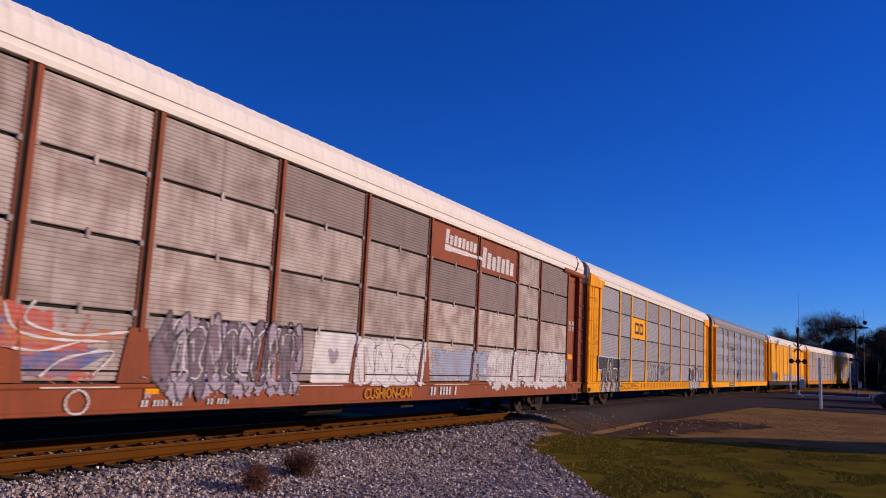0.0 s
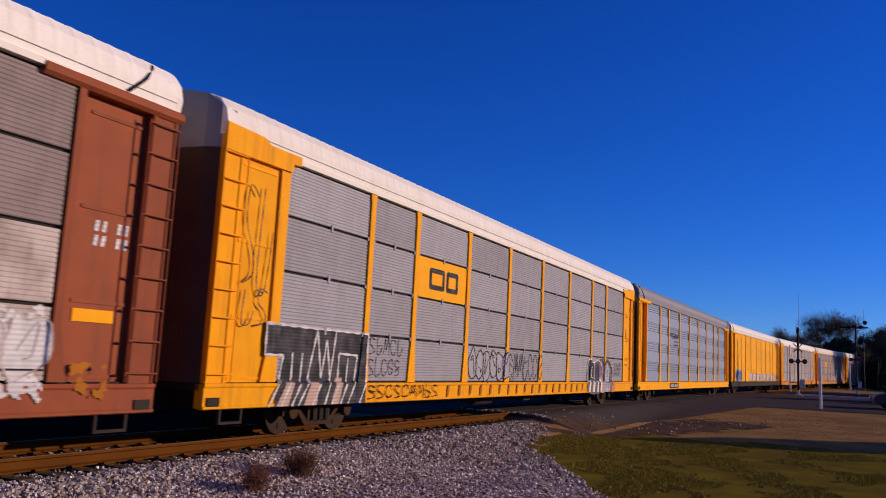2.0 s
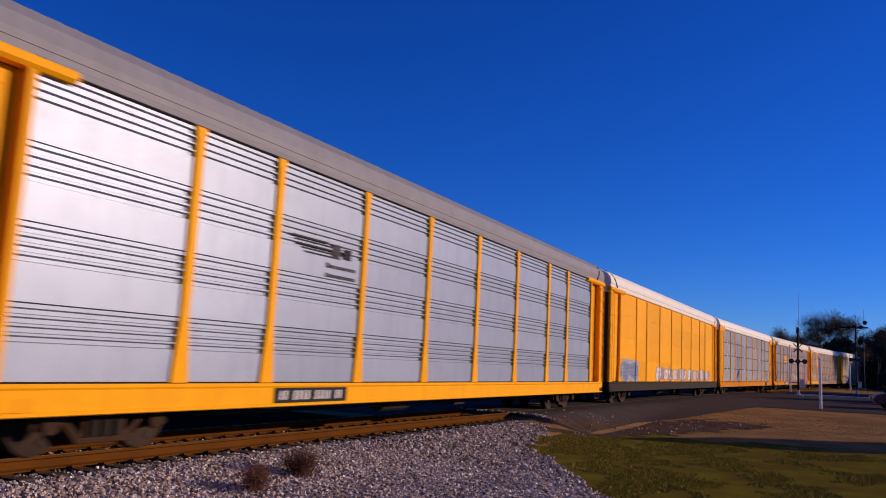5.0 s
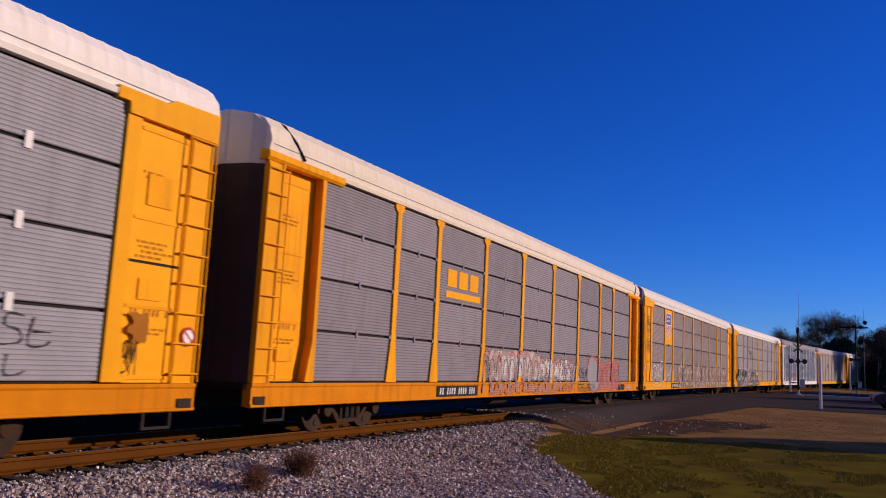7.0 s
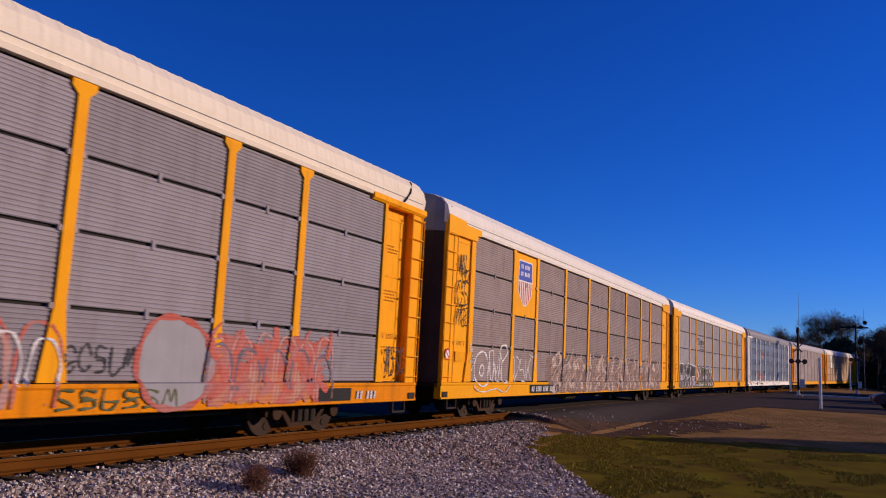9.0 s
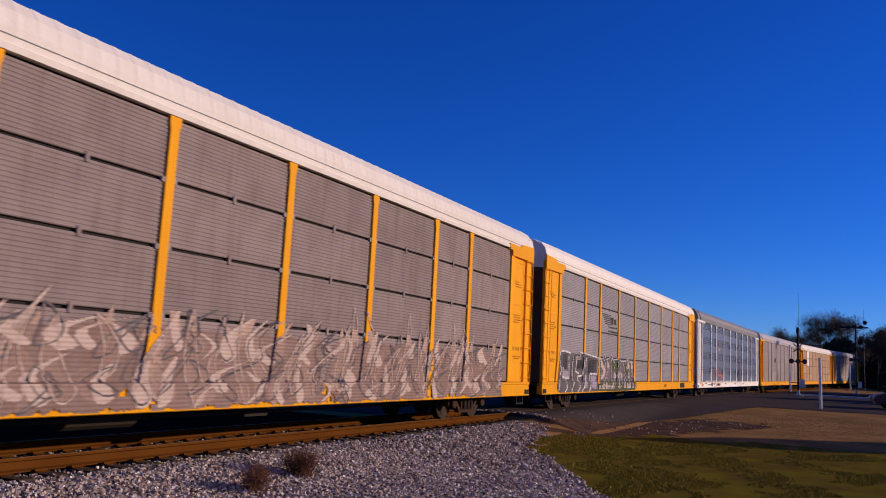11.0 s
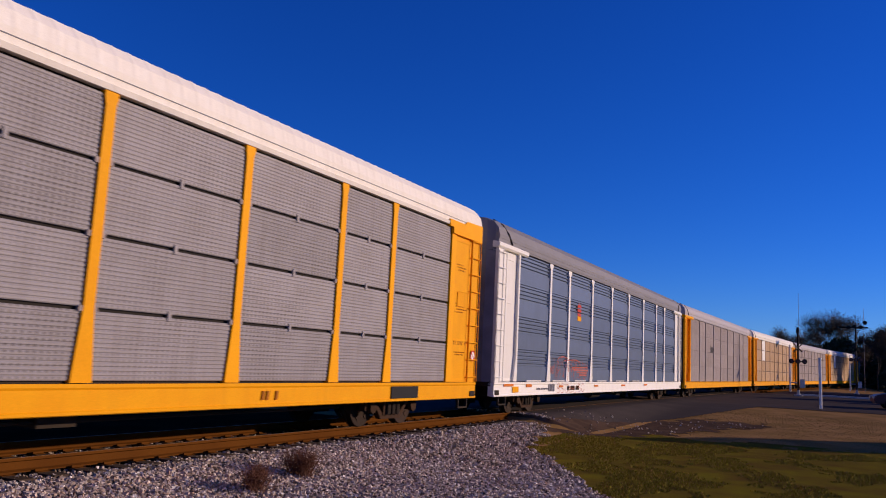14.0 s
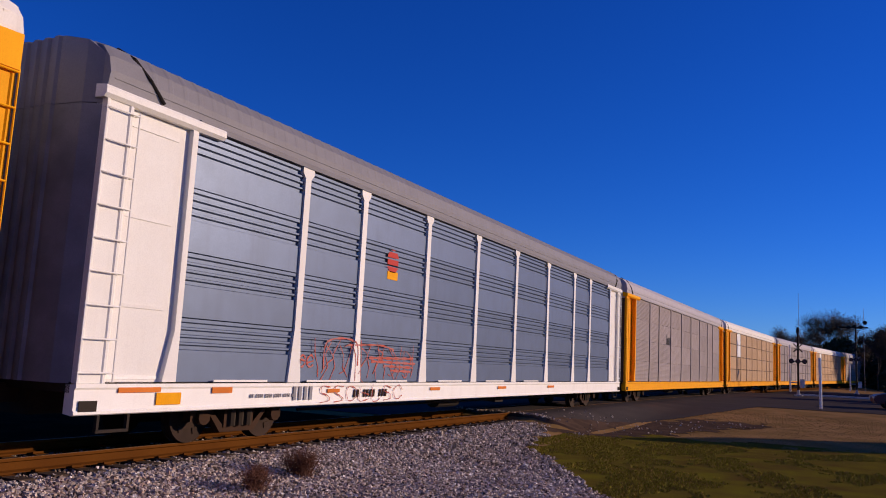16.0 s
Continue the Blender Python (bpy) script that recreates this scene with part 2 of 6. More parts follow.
def post_shape(bm, cap, flare):
    """A side post: T-shaped cap, narrow shaft, base flared over the sill."""
    w, c, f = 0.085, cap / 2, flare / 2
    prism(bm, [(-c, 4.90), (-c, 4.80), (-w, 4.70), (-w, 1.95), (-f, 1.05), (-f, 0.99), (f, 0.99), (f, 1.05), (w, 1.95), (w, 4.70), (c, 4.80), (c, 4.90)],
          XP - 0.03, XPOST, "x")


def channel_post(bm):
    """An open channel post that ends over a broad gusset plate."""
    box(bm, XP - 0.03, XPOST, 0.0, 0.085, 1.70, 4.90)
    box(bm, XP - 0.03, XPOST - 0.02, -0.10, -0.075, 1.70, 4.90)
    prism(bm, [(-0.16, 1.75), (0.16, 1.75), (0.20, 1.55), (0.30, 0.99), (-0.30, 0.99), (-0.20, 1.55)], XP - 0.03, XPOST - 0.015, "x")


ROOF_PROFILE = [(1.46, 4.95), (1.475, 5.20), (1.42, 5.42), (1.27, 5.60), (1.0, 5.70), (0.5, 5.77), (0.0, 5.79)]


def roof_shape(bm):
    half = ROOF_PROFILE
    prof = half + [(-x, z) for x, z in half[-2::-1]]
    ys = []
    n = 86
    for i in range(n):
        y = -HALF + 0.55 + i * (2 * HALF - 1.1) / n
        d = (2 * HALF - 1.1) / n
        ys += [(y, 0.0), (y + 0.62 * d, 0.0), (y + 0.72 * d, 0.006), (y + 0.90 * d, 0.006)]
    ys = [(-HALF - 0.0, -0.04), (-HALF + 0.10, -0.01)] + ys + [(HALF - 0.10, -0.01), (HALF + 0.0, -0.04)]
    rings = []
    for y, h in ys:
        rings.append([bm.verts.new((x + (0 if abs(x) < 0.3 else math.copysign(h * 0.5, x)) * (z > 5.0), y, z + h * (z > 5.1))) for x, z in prof])
    for a, b in zip(rings, rings[1:]):
        for i in range(len(prof) - 1):
            bm.faces.new((a[i], a[i + 1], b[i + 1], b[i]))
    for r in (rings[0][::-1], rings[-1]):
        bm.faces.new(r)


def end_plan():
    pts = [(1.44, HALF - 0.25), (1.42, HALF - 0.04), (1.14, HALF + 0.12), (0.72, HALF + 0.17)]
    fold = []
    for i in range(7):
        x = 0.66 - i * 0.22
        fold += [(x, HALF + 0.17), (x - 0.03, HALF + 0.21), (x - 0.11, HALF + 0.21), (x - 0.14, HALF + 0.17)]
    return pts + fold + [(-x, y) for x, y in pts[::-1]]


def end_shape(z0, z1, sign):
    """Curved pair of end doors with vertical folds."""
    def build(bm):
        prism(bm, [(x, y * sign) for x, y in end_plan()], z0, z1, "z")
    return build


def roof_height(x):
    p = ROOF_PROFILE[::-1]
    for (xa, za), (xb, zb) in zip(p, p[1:-2]):
        if xa <= abs(x) <= xb:
            return za + (zb - za) * (abs(x) - xa) / (xb - xa)
    return 5.42


def hood_shape(sign):
    """The top of the end doors, cut to the roof's curve, with a folded chamfer at each corner."""
    def build(bm):
        plan = [(x, y * sign) for x, y in end_plan()]
        lo = [bm.verts.new((x, y, 4.73)) for x, y in plan]
        hi = [bm.verts.new((x, y, min(5.74, roof_height(x)) - 0.03)) for x, y in plan]
        n = len(plan)
        for i in range(n):
            bm.faces.new((lo[i], lo[(i + 1) % n], hi[(i + 1) % n], hi[i]))
        back = [bm.verts.new((x * 0.98, (HALF - 0.3) * sign, v.co.z)) for (x, y), v in zip(plan, hi)]
        for i in range(n - 1):
            bm.faces.new((hi[i], hi[i + 1], back[i + 1], back[i]))
    return build


def front_x(y, z):
    """How far out the side's surface stands at a place."""
    if z < SILL1 + 0.02:
        return XSILL + 0.004
    if abs(y) > 11.9:
        return XP + 0.075
    if min(abs(y - p) for p in POSTS) < 0.10 + max(0.0, (1.95 - z) * 0.12):
        return XPOST + 0.004
    return XP + 0.032


def ribbon_paint(name, parent, mat, lines, half, label=""):
    """Painted lines of even width that follow the surface."""
    verts, faces = [], []
    for k, line in enumerate(lines):
        pts = []
        for (ya, za), (yb, zb) in zip(line, line[1:]):
            n = max(1, int(math.hypot(yb - ya, zb - za) / 0.05))
            pts += [(ya + (yb - ya) * i / n, za + (zb - za) * i / n) for i in range(n)]
        pts.append(line[-1])
        pts = [p for i, p in enumerate(pts) if i == 0 or math.hypot(p[0] - pts[i - 1][0], p[1] - pts[i - 1][1]) > 1e-4]
        if len(pts) < 2:
            continue
        start = len(verts)
        for i, (y, z) in enumerate(pts):
            a, b = pts[max(0, i - 1)], pts[min(len(pts) - 1, i + 1)]
            dy, dz = b[0] - a[0], b[1] - a[1]
            d = math.hypot(dy, dz) or 1.0
            w = half * (0.85 + 0.3 * math.sin(i * 0.9 + k))
            lift = 0.0002 * (k % 12)
            for s in (-1, 1):
                yy, zz = y - s * dz / d * w, z + s * dy / d * w
                verts.append((front_x(yy, zz) + lift, yy, zz))
        for i in range(len(pts) - 1):
            q = start + 2 * i
            faces.append((q, q + 1, q + 3, q + 2))
    me = bpy.data.meshes.new(name)
    me.from_pydata(verts, [], faces)
    me.materials.append(mat)
    return tagged(put(name, me, parent, None, label), kind="stuff")


def raster_paint(name, parent, mat, y0, y1, z0, z1, inside, cell=0.03, label=""):
    """Sprayed paint that follows the panels, posts and sill: cells of a fine lattice where inside(Y, Z) holds."""
    ny, nz = max(1, int((y1 - y0) / cell)), max(1, int((z1 - z0) / cell))
    Y, Z = np.meshgrid(y0 + (np.arange(ny) + 0.5) * cell, z0 + (np.arange(nz) + 0.5) * cell, indexing="ij")
    keep = inside(Y, Z)
    index, verts, faces = {}, [], []

    def vert(i, j):
        k = (i, j)
        if k not in index:
            y, z = y0 + i * cell, z0 + j * cell
            index[k] = len(verts)
            verts.append((front_x(y, z), y, z))
        return index[k]
    for i, j in np.argwhere(keep):
        faces.append((vert(i, j), vert(i + 1, j), vert(i + 1, j + 1), vert(i, j + 1)))
    if not faces:
        return None
    me = bpy.data.meshes.new(name)
    me.from_pydata(verts, [], faces)
    me.materials.append(mat)
    return put(name, me, parent, None, label)


def stroke_distance(Y, Z, lines):
    d = np.full(Y.shape, 9.0)
    for line in lines:
        for (ya, za), (yb, zb) in zip(line, line[1:]):
            vy, vz = yb - ya, zb - za
            t = np.clip(((Y - ya) * vy + (Z - za) * vz) / (vy * vy + vz * vz + 1e-9), 0, 1)
            d = np.minimum(d, np.hypot(Y - ya - t * vy, Z - za - t * vz))
    return d


def in_polygon(Y, Z, poly):
    hit = np.zeros(Y.shape, bool)
    for (ya, za), (yb, zb) in zip(poly, poly[1:] + poly[:1]):
        cross = (za > Z) != (zb > Z)
        hit ^= cross & (Y < (yb - ya) * (Z - za) / (zb - za + 1e-12) + ya)
    return hit


def rounded(pts, closed=False, steps=6):
    """A smooth line through points."""
    p = [pts[-1]] + list(pts) + list(pts[:2]) if closed else [pts[0]] + list(pts) + [pts[-1]]
    out = []
    for a, b, c, d in zip(p, p[1:], p[2:], p[3:]):
        for k in range(steps):
            t = k / steps
            out.append(tuple(0.5 * (2 * b[i] + (c[i] - a[i]) * t + (2 * a[i] - 5 * b[i] + 4 * c[i] - d[i]) * t * t + (3 * b[i] - a[i] - 3 * c[i] + d[i]) * t ** 3) for i in (0, 1)))
    out.append(out[0] if closed else tuple(pts[-1]))
    return out


def piece(car, y0, y1, z0, z1, layers, label, cell=0.02):
    """A graffiti piece in layers of fields ("fill", paint, outlines) and lines ("line", paint, half width, lines), in shares of its field."""
    def place(q):
        return [(y0 + u * (y1 - y0), z0 + v * (z1 - z0)) for u, v in q]
    for k, layer in enumerate(layers):
        if layer[0] == "fill":
            polys = [place(q) for q in layer[2]]
            ob = raster_paint("graffiti_fill", car, layer[1], y0 - 0.1, y1 + 0.1, z0 - 0.1, z1 + 0.1, lambda Y, Z: np.any([in_polygon(Y, Z, q) for q in polys], axis=0), cell, label)
        else:
            lines = [place(q) for q in layer[3]]
            ob = ribbon_paint("graffiti_line", car, layer[1], lines, layer[2], label)
        if ob:
            tagged(ob, kind="stuff").location.x = 0.003 * k


def bubbles(n, seed):
    """Fat round letters side by side: outlines, and loose inner strokes."""
    g = np.random.default_rng(seed)
    outs, inner = [], []
    w = 1.0 / n
    for k in range(n):
        c = (k + 0.5) * w
        m = 9
        ring = []
        for i in range(m):
            a = 2 * math.pi * i / m + g.uniform(-0.2, 0.2)
            r = g.uniform(0.72, 1.12)
            ring.append((c + 0.62 * w * r * math.cos(a), min(1.05, max(-0.05, 0.5 + 0.48 * r * math.sin(a)))))
        outs.append(rounded(ring, True, 4))
        for _ in range(2):
            inner.append(rounded([(c + g.uniform(-0.3, 0.3) * w, g.uniform(0.15, 0.85)) for _ in range(4)], False, 5))
    return outs, inner


def spikes(n, seed):
    """Tall jagged strokes with hooks."""
    g = np.random.default_rng(seed)
    lines = []
    for k in range(n):
        c = (k + 0.5) / n
        lean = g.uniform(-0.6, 0.6) / n
        lines.append([(c - lean, g.uniform(-0.03, 0.12)), (c + g.uniform(-0.35, 0.35) / n, 0.35), (c + g.uniform(-0.4, 0.4) / n, 0.65), (c + lean, g.uniform(0.8, 1.05))])
        if k % 2:
            lines.append(rounded([(c, 0.85), (c + 0.8 / n, g.uniform(0.5, 0.9)), (c + 0.2 / n, g.uniform(0.1, 0.5)), (c - 0.4 / n, 0.2)], False, 4))
    return lines


def shards(n, rows, seed, lean=0.3):
    """Curved slivers in ragged rows, each a closed outline."""
    g = np.random.default_rng(seed)
    out = []
    for r in range(rows):
        for k in range(n):
            u = (k + g.uniform(0.1, 0.9)) / n
            v, h = (r + g.uniform(0.0, 0.35)) / rows, g.uniform(0.55, 1.15) / rows
            w, d = g.uniform(0.10, 0.34) / n, g.uniform(-0.4, 1.0) * lean / n
            bend = g.uniform(-0.6, 0.6) / n
            out.append(rounded([(u - w, v), (u - w * 0.7 + bend, v + 0.5 * h), (u + d, v + h), (u + w * 0.9 + bend, v + 0.55 * h), (u + w * 0.6, v + 0.12 * h)], True, 3))
    return out


def arches(n, seed, low=0.0, high=1.0):
    """A row of tall round-topped outlines side by side."""
    g = np.random.default_rng(seed)
    out = []
    for k in range(n):
        a, b = (k + 0.06) / n, (k + 0.94) / n
        top = high - g.uniform(0.0, 0.12)
        out.append(rounded([(a, low), (a + 0.01, top - 0.25), (a + 0.2 / n, top - 0.04), ((a + b) / 2, top), (b - 0.2 / n, top - 0.05), (b, top - 0.25), (b - 0.01, low)], False, 4))
    return out


def bubble_piece(car, y0, y1, z0, z1, n, fill, line, seed, label, width=0.025, mixed=None):
    outs, inner = bubbles(n, seed)
    layers = [("fill", fill, outs)]
    if mixed:
        layers.append(("fill", mixed, outs[::2]))
        layers.append(("line", mixed, 0.09, inner[1::3]))
    layers += [("line", line, width, outs), ("line", line, width * 0.7, inner[::2])]
    piece(car, y0, y1, z0, z1, layers, label)


def scrawl(car, y0, y1, z0, z1, n, ink, seed, label="black scrawled graffiti", width=0.014):
    """A row of quick hand-drawn loops, hooks and bars."""
    g = np.random.default_rng(seed)
    lines = []
    w = 1.0 / n
    for k in range(n):
        c, kind = (k + 0.5) * w, g.integers(0, 4)
        j = lambda s: g.uniform(-s, s)
        if kind == 0:
            q = [(c + 0.42 * w * math.cos(a), 0.5 + 0.42 * math.sin(a) + j(0.06)) for a in np.arange(0.4, 6.6, 0.9)]
        elif kind == 1:
            q = [(c - 0.3 * w, 0.95 + j(0.1)), (c - 0.35 * w + j(0.1) * w, 0.1), (c + 0.1 * w, 0.05 + j(0.05)), (c + 0.4 * w, 0.35 + j(0.2))]
        elif kind == 2:
            q = [(c - 0.4 * w, 0.1 + j(0.1)), (c - 0.15 * w, 0.9), (c + j(0.1) * w, 0.3), (c + 0.25 * w, 0.95), (c + 0.42 * w, 0.05 + j(0.1))]
        else:
            q = [(c + 0.35 * w, 0.85 + j(0.1)), (c - 0.2 * w, 0.92), (c - 0.3 * w, 0.6), (c + 0.2 * w, 0.42 + j(0.1)), (c + 0.3 * w, 0.15), (c - 0.35 * w, 0.05)]
        lines.append(rounded(q, False, 6))
        if g.random() < 0.4:
            lines.append([(c - 0.3 * w, 0.45 + j(0.2)), (c + 0.4 * w, 0.5 + j(0.2))])
    piece(car, y0, y1, z0, z1, [("line", ink, width, lines)], label, 0.02)


def grain_field(shape, seed):
    """Smooth random values in three scales on a lattice."""
    g = np.random.default_rng(seed)
    out = np.zeros(shape)
    for step, amp in ((18, 0.55), (7, 0.35), (3, 0.3)):
        c = g.uniform(-1, 1, (shape[0] // step + 3, shape[1] // step + 3))
        u, v = np.arange(shape[0]) / step, np.arange(shape[1]) / step
        i, j = u.astype(int), v.astype(int)
        fu, fv = (u - i)[:, None], (v - j)[None, :]
        out += amp * ((1 - fu) * (1 - fv) * c[np.ix_(i, j)] + fu * (1 - fv) * c[np.ix_(i + 1, j)] + (1 - fu) * fv * c[np.ix_(i, j + 1)] + fu * fv * c[np.ix_(i + 1, j + 1)])
    return out


def wash(car, paint, y0, y1, z0, z1, seed, label, level=0.1):
    """A thin uneven patch of overspray with ragged edges."""
    def inside(Y, Z):
        u, v = (Y - y0) / (y1 - y0) * 2 - 1, (Z - z0) / (z1 - z0) * 2 - 1
        return 0.75 - np.maximum(u ** 6, v ** 6) * 0.9 + grain_field(Y.shape, seed) * 0.9 > level + 0.15
    ob = raster_paint("overspray", car, paint, y0, y1, z0, z1, inside, 0.016, label)
    if ob:
        tagged(ob, kind="stuff")


def block(name, parent, mat, x, y0, y1, z0, z1, label="", thick=0.012):
    bm = bmesh.new()
    box(bm, x - thick, x, y0, y1, z0, z1)
    return part(name, bm, mat, parent, label)


def lettering(parent, mat, x, y0, z0, height, count, label="stencilled marks", rng=None, gap=0.35):
    """A row of plain bars in the size of stencilled writing."""
    bm = bmesh.new()
    w = height * 0.42
    y = y0
    for i in range(count):
        if (i * 7) % 5 != 4:
            lean = 0.12 * height
            prism(bm, [(y, z0), (y + w, z0), (y + w + lean, z0 + height), (y + lean, z0 + height)], x - 0.01, x, "x")
        y += height * 0.6 * (1 + gap)
    return tagged(part("stencil_bar", bm, mat, parent, label), kind="stuff")


def bogie(parent, y):
    b = new("bogie")
    b.parent, b.location = parent, (0, y, 0)
    upper = [(-1.12, 0.36), (-1.12, 0.58), (-0.98, 0.64), (-0.66, 0.66), (-0.42, 0.80), (0.42, 0.80), (0.66, 0.66), (0.98, 0.64), (1.12, 0.58), (1.12, 0.36), (1.04, 0.36), (0.98, 0.55), (0.78, 0.55), (0.70, 0.50), (0.36, 0.68), (-0.36, 0.68), (-0.70, 0.50), (-0.78, 0.55), (-0.98, 0.55), (-1.04, 0.36)]
    lower = [(-0.76, 0.54), (-0.66, 0.54), (-0.36, 0.27), (0.36, 0.27), (0.66, 0.54), (0.76, 0.54), (0.42, 0.16), (-0.42, 0.16)]

    def side_frame(sx):
        def build(bm):
            prism(bm, upper, sx * 0.93, sx * 1.08, "x")
            prism(bm, lower, sx * 0.93, sx * 1.07, "x")
            for k in (-0.36, 0.28):
                box(bm, min(sx * 0.94, sx * 1.09), max(sx * 0.94, sx * 1.09), k, k + 0.08, 0.24, 0.70)
        return build

    def beam(bm):
        for k in (-0.34, 0.34):
            box(bm, -0.85, 0.85, k - 0.04, k + 0.04, 0.34, 0.44)
            for sx in (-1, 1):
                box(bm, sx * 0.76 - 0.05, sx * 0.76 + 0.05, k - 0.09, k + 0.09, 0.25, 0.56)
    put("brake_beam", shared(("brake_beam",), beam, M_UNDER), b)
    for sx in (-1, 1):
        put("side_frame", shared(("side_frame", sx), side_frame(sx), M_BOGIE), b)

        def springs(bm):
            for k in (-0.2, 0.0, 0.2):
                rod(bm, (sx * 1.09, k, 0.26), (sx * 1.09, k, 0.5), 0.08, 8)
        put("spring", shared(("spring", sx), springs, M_UNDER), b)
        for ya in (-0.889, 0.889):
            put("bearing_cap", shared(("bearing_cap", sx), lambda bm: rod(bm, (sx * 1.05, 0, 0.43), (sx * 1.16, 0, 0.43), 0.13, 10), M_BOGIE), b, pose(0, ya, 0))
    put("bolster", shared(("bolster",), lambda bm: box(bm, -1.1, 1.1, -0.2, 0.2, 0.50, 0.70), M_BOGIE), b)

    def wheels(bm):
        rod(bm, (-1.0, 0, 0), (1.0, 0, 0), 0.09, 8)
        for sx in (-1, 1):
            rod(bm, (sx * 0.70, 0, 0), (sx * 0.83, 0, 0), 0.42, 24)
            rod(bm, (sx * 0.67, 0, 0), (sx * 0.70, 0, 0), 0.445, 24)
            for k in range(5):
                a = k * 1.2566
                box(bm, sx * 0.83, sx * 0.845, 0.26 * math.cos(a) - 0.05, 0.26 * math.cos(a) + 0.05, 0.26 * math.sin(a) - 0.05, 0.26 * math.sin(a) + 0.05)
    axles = []
    for ya in (-0.889, 0.889):
        axles.append(put("wheelset", shared(("wheelset",), wheels, M_WHEEL), b, pose(0, ya, 0.42)))
    return axles


def autorack(label, side, panel, roof, end, ribs="fine", recess=0.16, top_end=None, skip=(), odd=None, post=None, cap=0.22, flare=0.33, sill=None, gap=True, channel=False):
    """An enclosed car carrier. side: frame paint; panel: sheet material; odd: {(bay, row): material} on the near side."""
    car = new("autorack_car")
    tagged(car, label=label, category="railway car", group="autorack cars of the train")
    post, sill, odd = post or side, sill or side, odd or {}
    key = side.name
    put("deck", shared(("deck",), lambda bm: box(bm, -1.38, 1.38, -HALF, HALF, 0.86, 1.0), M_UNDER), car)

    def core(bm):
        box(bm, -0.35, 0.35, -HALF + 0.2, HALF - 0.2, 0.50, 0.86)
        for y in (-5.6, -2.8, 0.0, 2.8, 5.6):
            box(bm, -1.36, 1.36, y - 0.08, y + 0.08, 0.66, 0.86)
    put("underframe", shared(("underframe",), core, M_UNDER), car)

    def gear(bm):
        rod(bm, (0.75, -2.3, 0.52), (0.75, -1.1, 0.52), 0.22, 12)
        box(bm, 0.5, 1.0, 1.2, 1.8, 0.38, 0.8)
        rod(bm, (0.9, -8.2, 0.45), (0.9, 8.2, 0.45), 0.03, 6)
    put("brake_gear", shared(("brake_gear",), gear, M_UNDER), car)
    for sx in (-1, 1):
        spin = pose(0, 0, 0) if sx == 1 else pose(0, 0, 0, 0, 0, 180)

        def sill_shape(bm):
            prism(bm, [(1.30, SILL1 - 0.02), (1.30, SILL0 + 0.02), (XSILL - 0.03, SILL0), (XSILL, SILL0 + 0.015), (XSILL, SILL0 + 0.05), (XSILL - 0.02, SILL0 + 0.07),
                       (XSILL - 0.02, SILL1 - 0.08), (XSILL, SILL1 - 0.05), (XSILL, SILL1)], -HALF, HALF, "y")
        put("side_sill", shared(("side_sill", sill.name), sill_shape, sill), car, spin)

        def chord(bm):
            prism(bm, [(1.36, 4.90), (XPOST + 0.02, 4.90), (XPOST + 0.035, 4.98), (1.42, 5.02), (1.36, 5.02)], -11.95, 11.95, "y")
        put("top_chord", shared(("top_chord", roof.name), chord, roof), car, spin)
        put("roof_seam", shared(("roof_seam",), lambda bm: box(bm, 1.462, 1.4795, -HALF + 0.1, HALF - 0.1, 5.092, 5.104), M_ROOF_GREY), car, spin)
        # near-black backing paints the shade seen through the panel gaps
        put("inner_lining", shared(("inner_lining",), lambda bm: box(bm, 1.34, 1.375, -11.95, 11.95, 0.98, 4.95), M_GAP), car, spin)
        for p in POSTS:
            shape = channel_post if channel else (lambda bm: post_shape(bm, cap, flare))
            put("side_post", shared(("side_post", post.name, cap, flare, channel), shape, post), car, spin @ pose(0, p, 0))
            if channel:
                # dark strip stands in for the shade inside the channel
                put("post_slot", shared(("post_slot",), lambda bm: box(bm, XP - 0.02, XP + 0.036, -0.076, 0.002, 1.72, 4.88), M_GAP), car, spin @ pose(0, p, 0))
        for b in range(9):
            lo, hi = EDGES[b] + (0.03 if b == 0 else 0.05), EDGES[b + 1] - (0.03 if b == 8 else 0.05)
            for r in range(4):
                z0, z1 = ROWS[r] + (0.022 if gap else 0.002), ROWS[r + 1] - (0.022 if gap else 0.002)
                mat = odd.get((b, r), panel) if sx == 1 else panel
                style = "flat" if (b, r) in skip and sx == 1 else ribs
                w, h = round(hi - lo, 3), round(z1 - z0, 3)
                if style == "flat":
                    me = shared(("panel", w, h, mat.name, style), lambda bm: box(bm, -0.02, 0.026, -w / 2, w / 2, 0, h), mat)
                else:
                    me = shared(("panel", w, h, mat.name, style), corrugated(w, h, ribs == "fine"), mat)
                put("panel", me, car, spin @ pose(XP, (lo + hi) / 2, z0))
        if gap and sx == 1:
            clip = shared(("panel_clip", panel.name), lambda bm: box(bm, XP, XP + 0.045, -0.03, 0.03, -0.07, 0.07), panel)
            for b in range(9):
                for r in range(1, 4):
                    put("panel_clip", clip, car, pose(0, (EDGES[b] + EDGES[b + 1]) / 2, ROWS[r]))
            lug = shared(("joint_lug",), lambda bm: prism(bm, [(-0.032, -0.04), (0.032, -0.04), (0.032, 0.025), (0.02, 0.04), (-0.02, 0.04), (-0.032, 0.025)], XP, XPOST - 0.01, "x"), M_GALV_WARM)
            for p in POSTS:
                for r in range(1, 4):
                    for e in (-0.115, 0.115):
                        put("joint_lug", lug, car, pose(0, p + e, ROWS[r]))
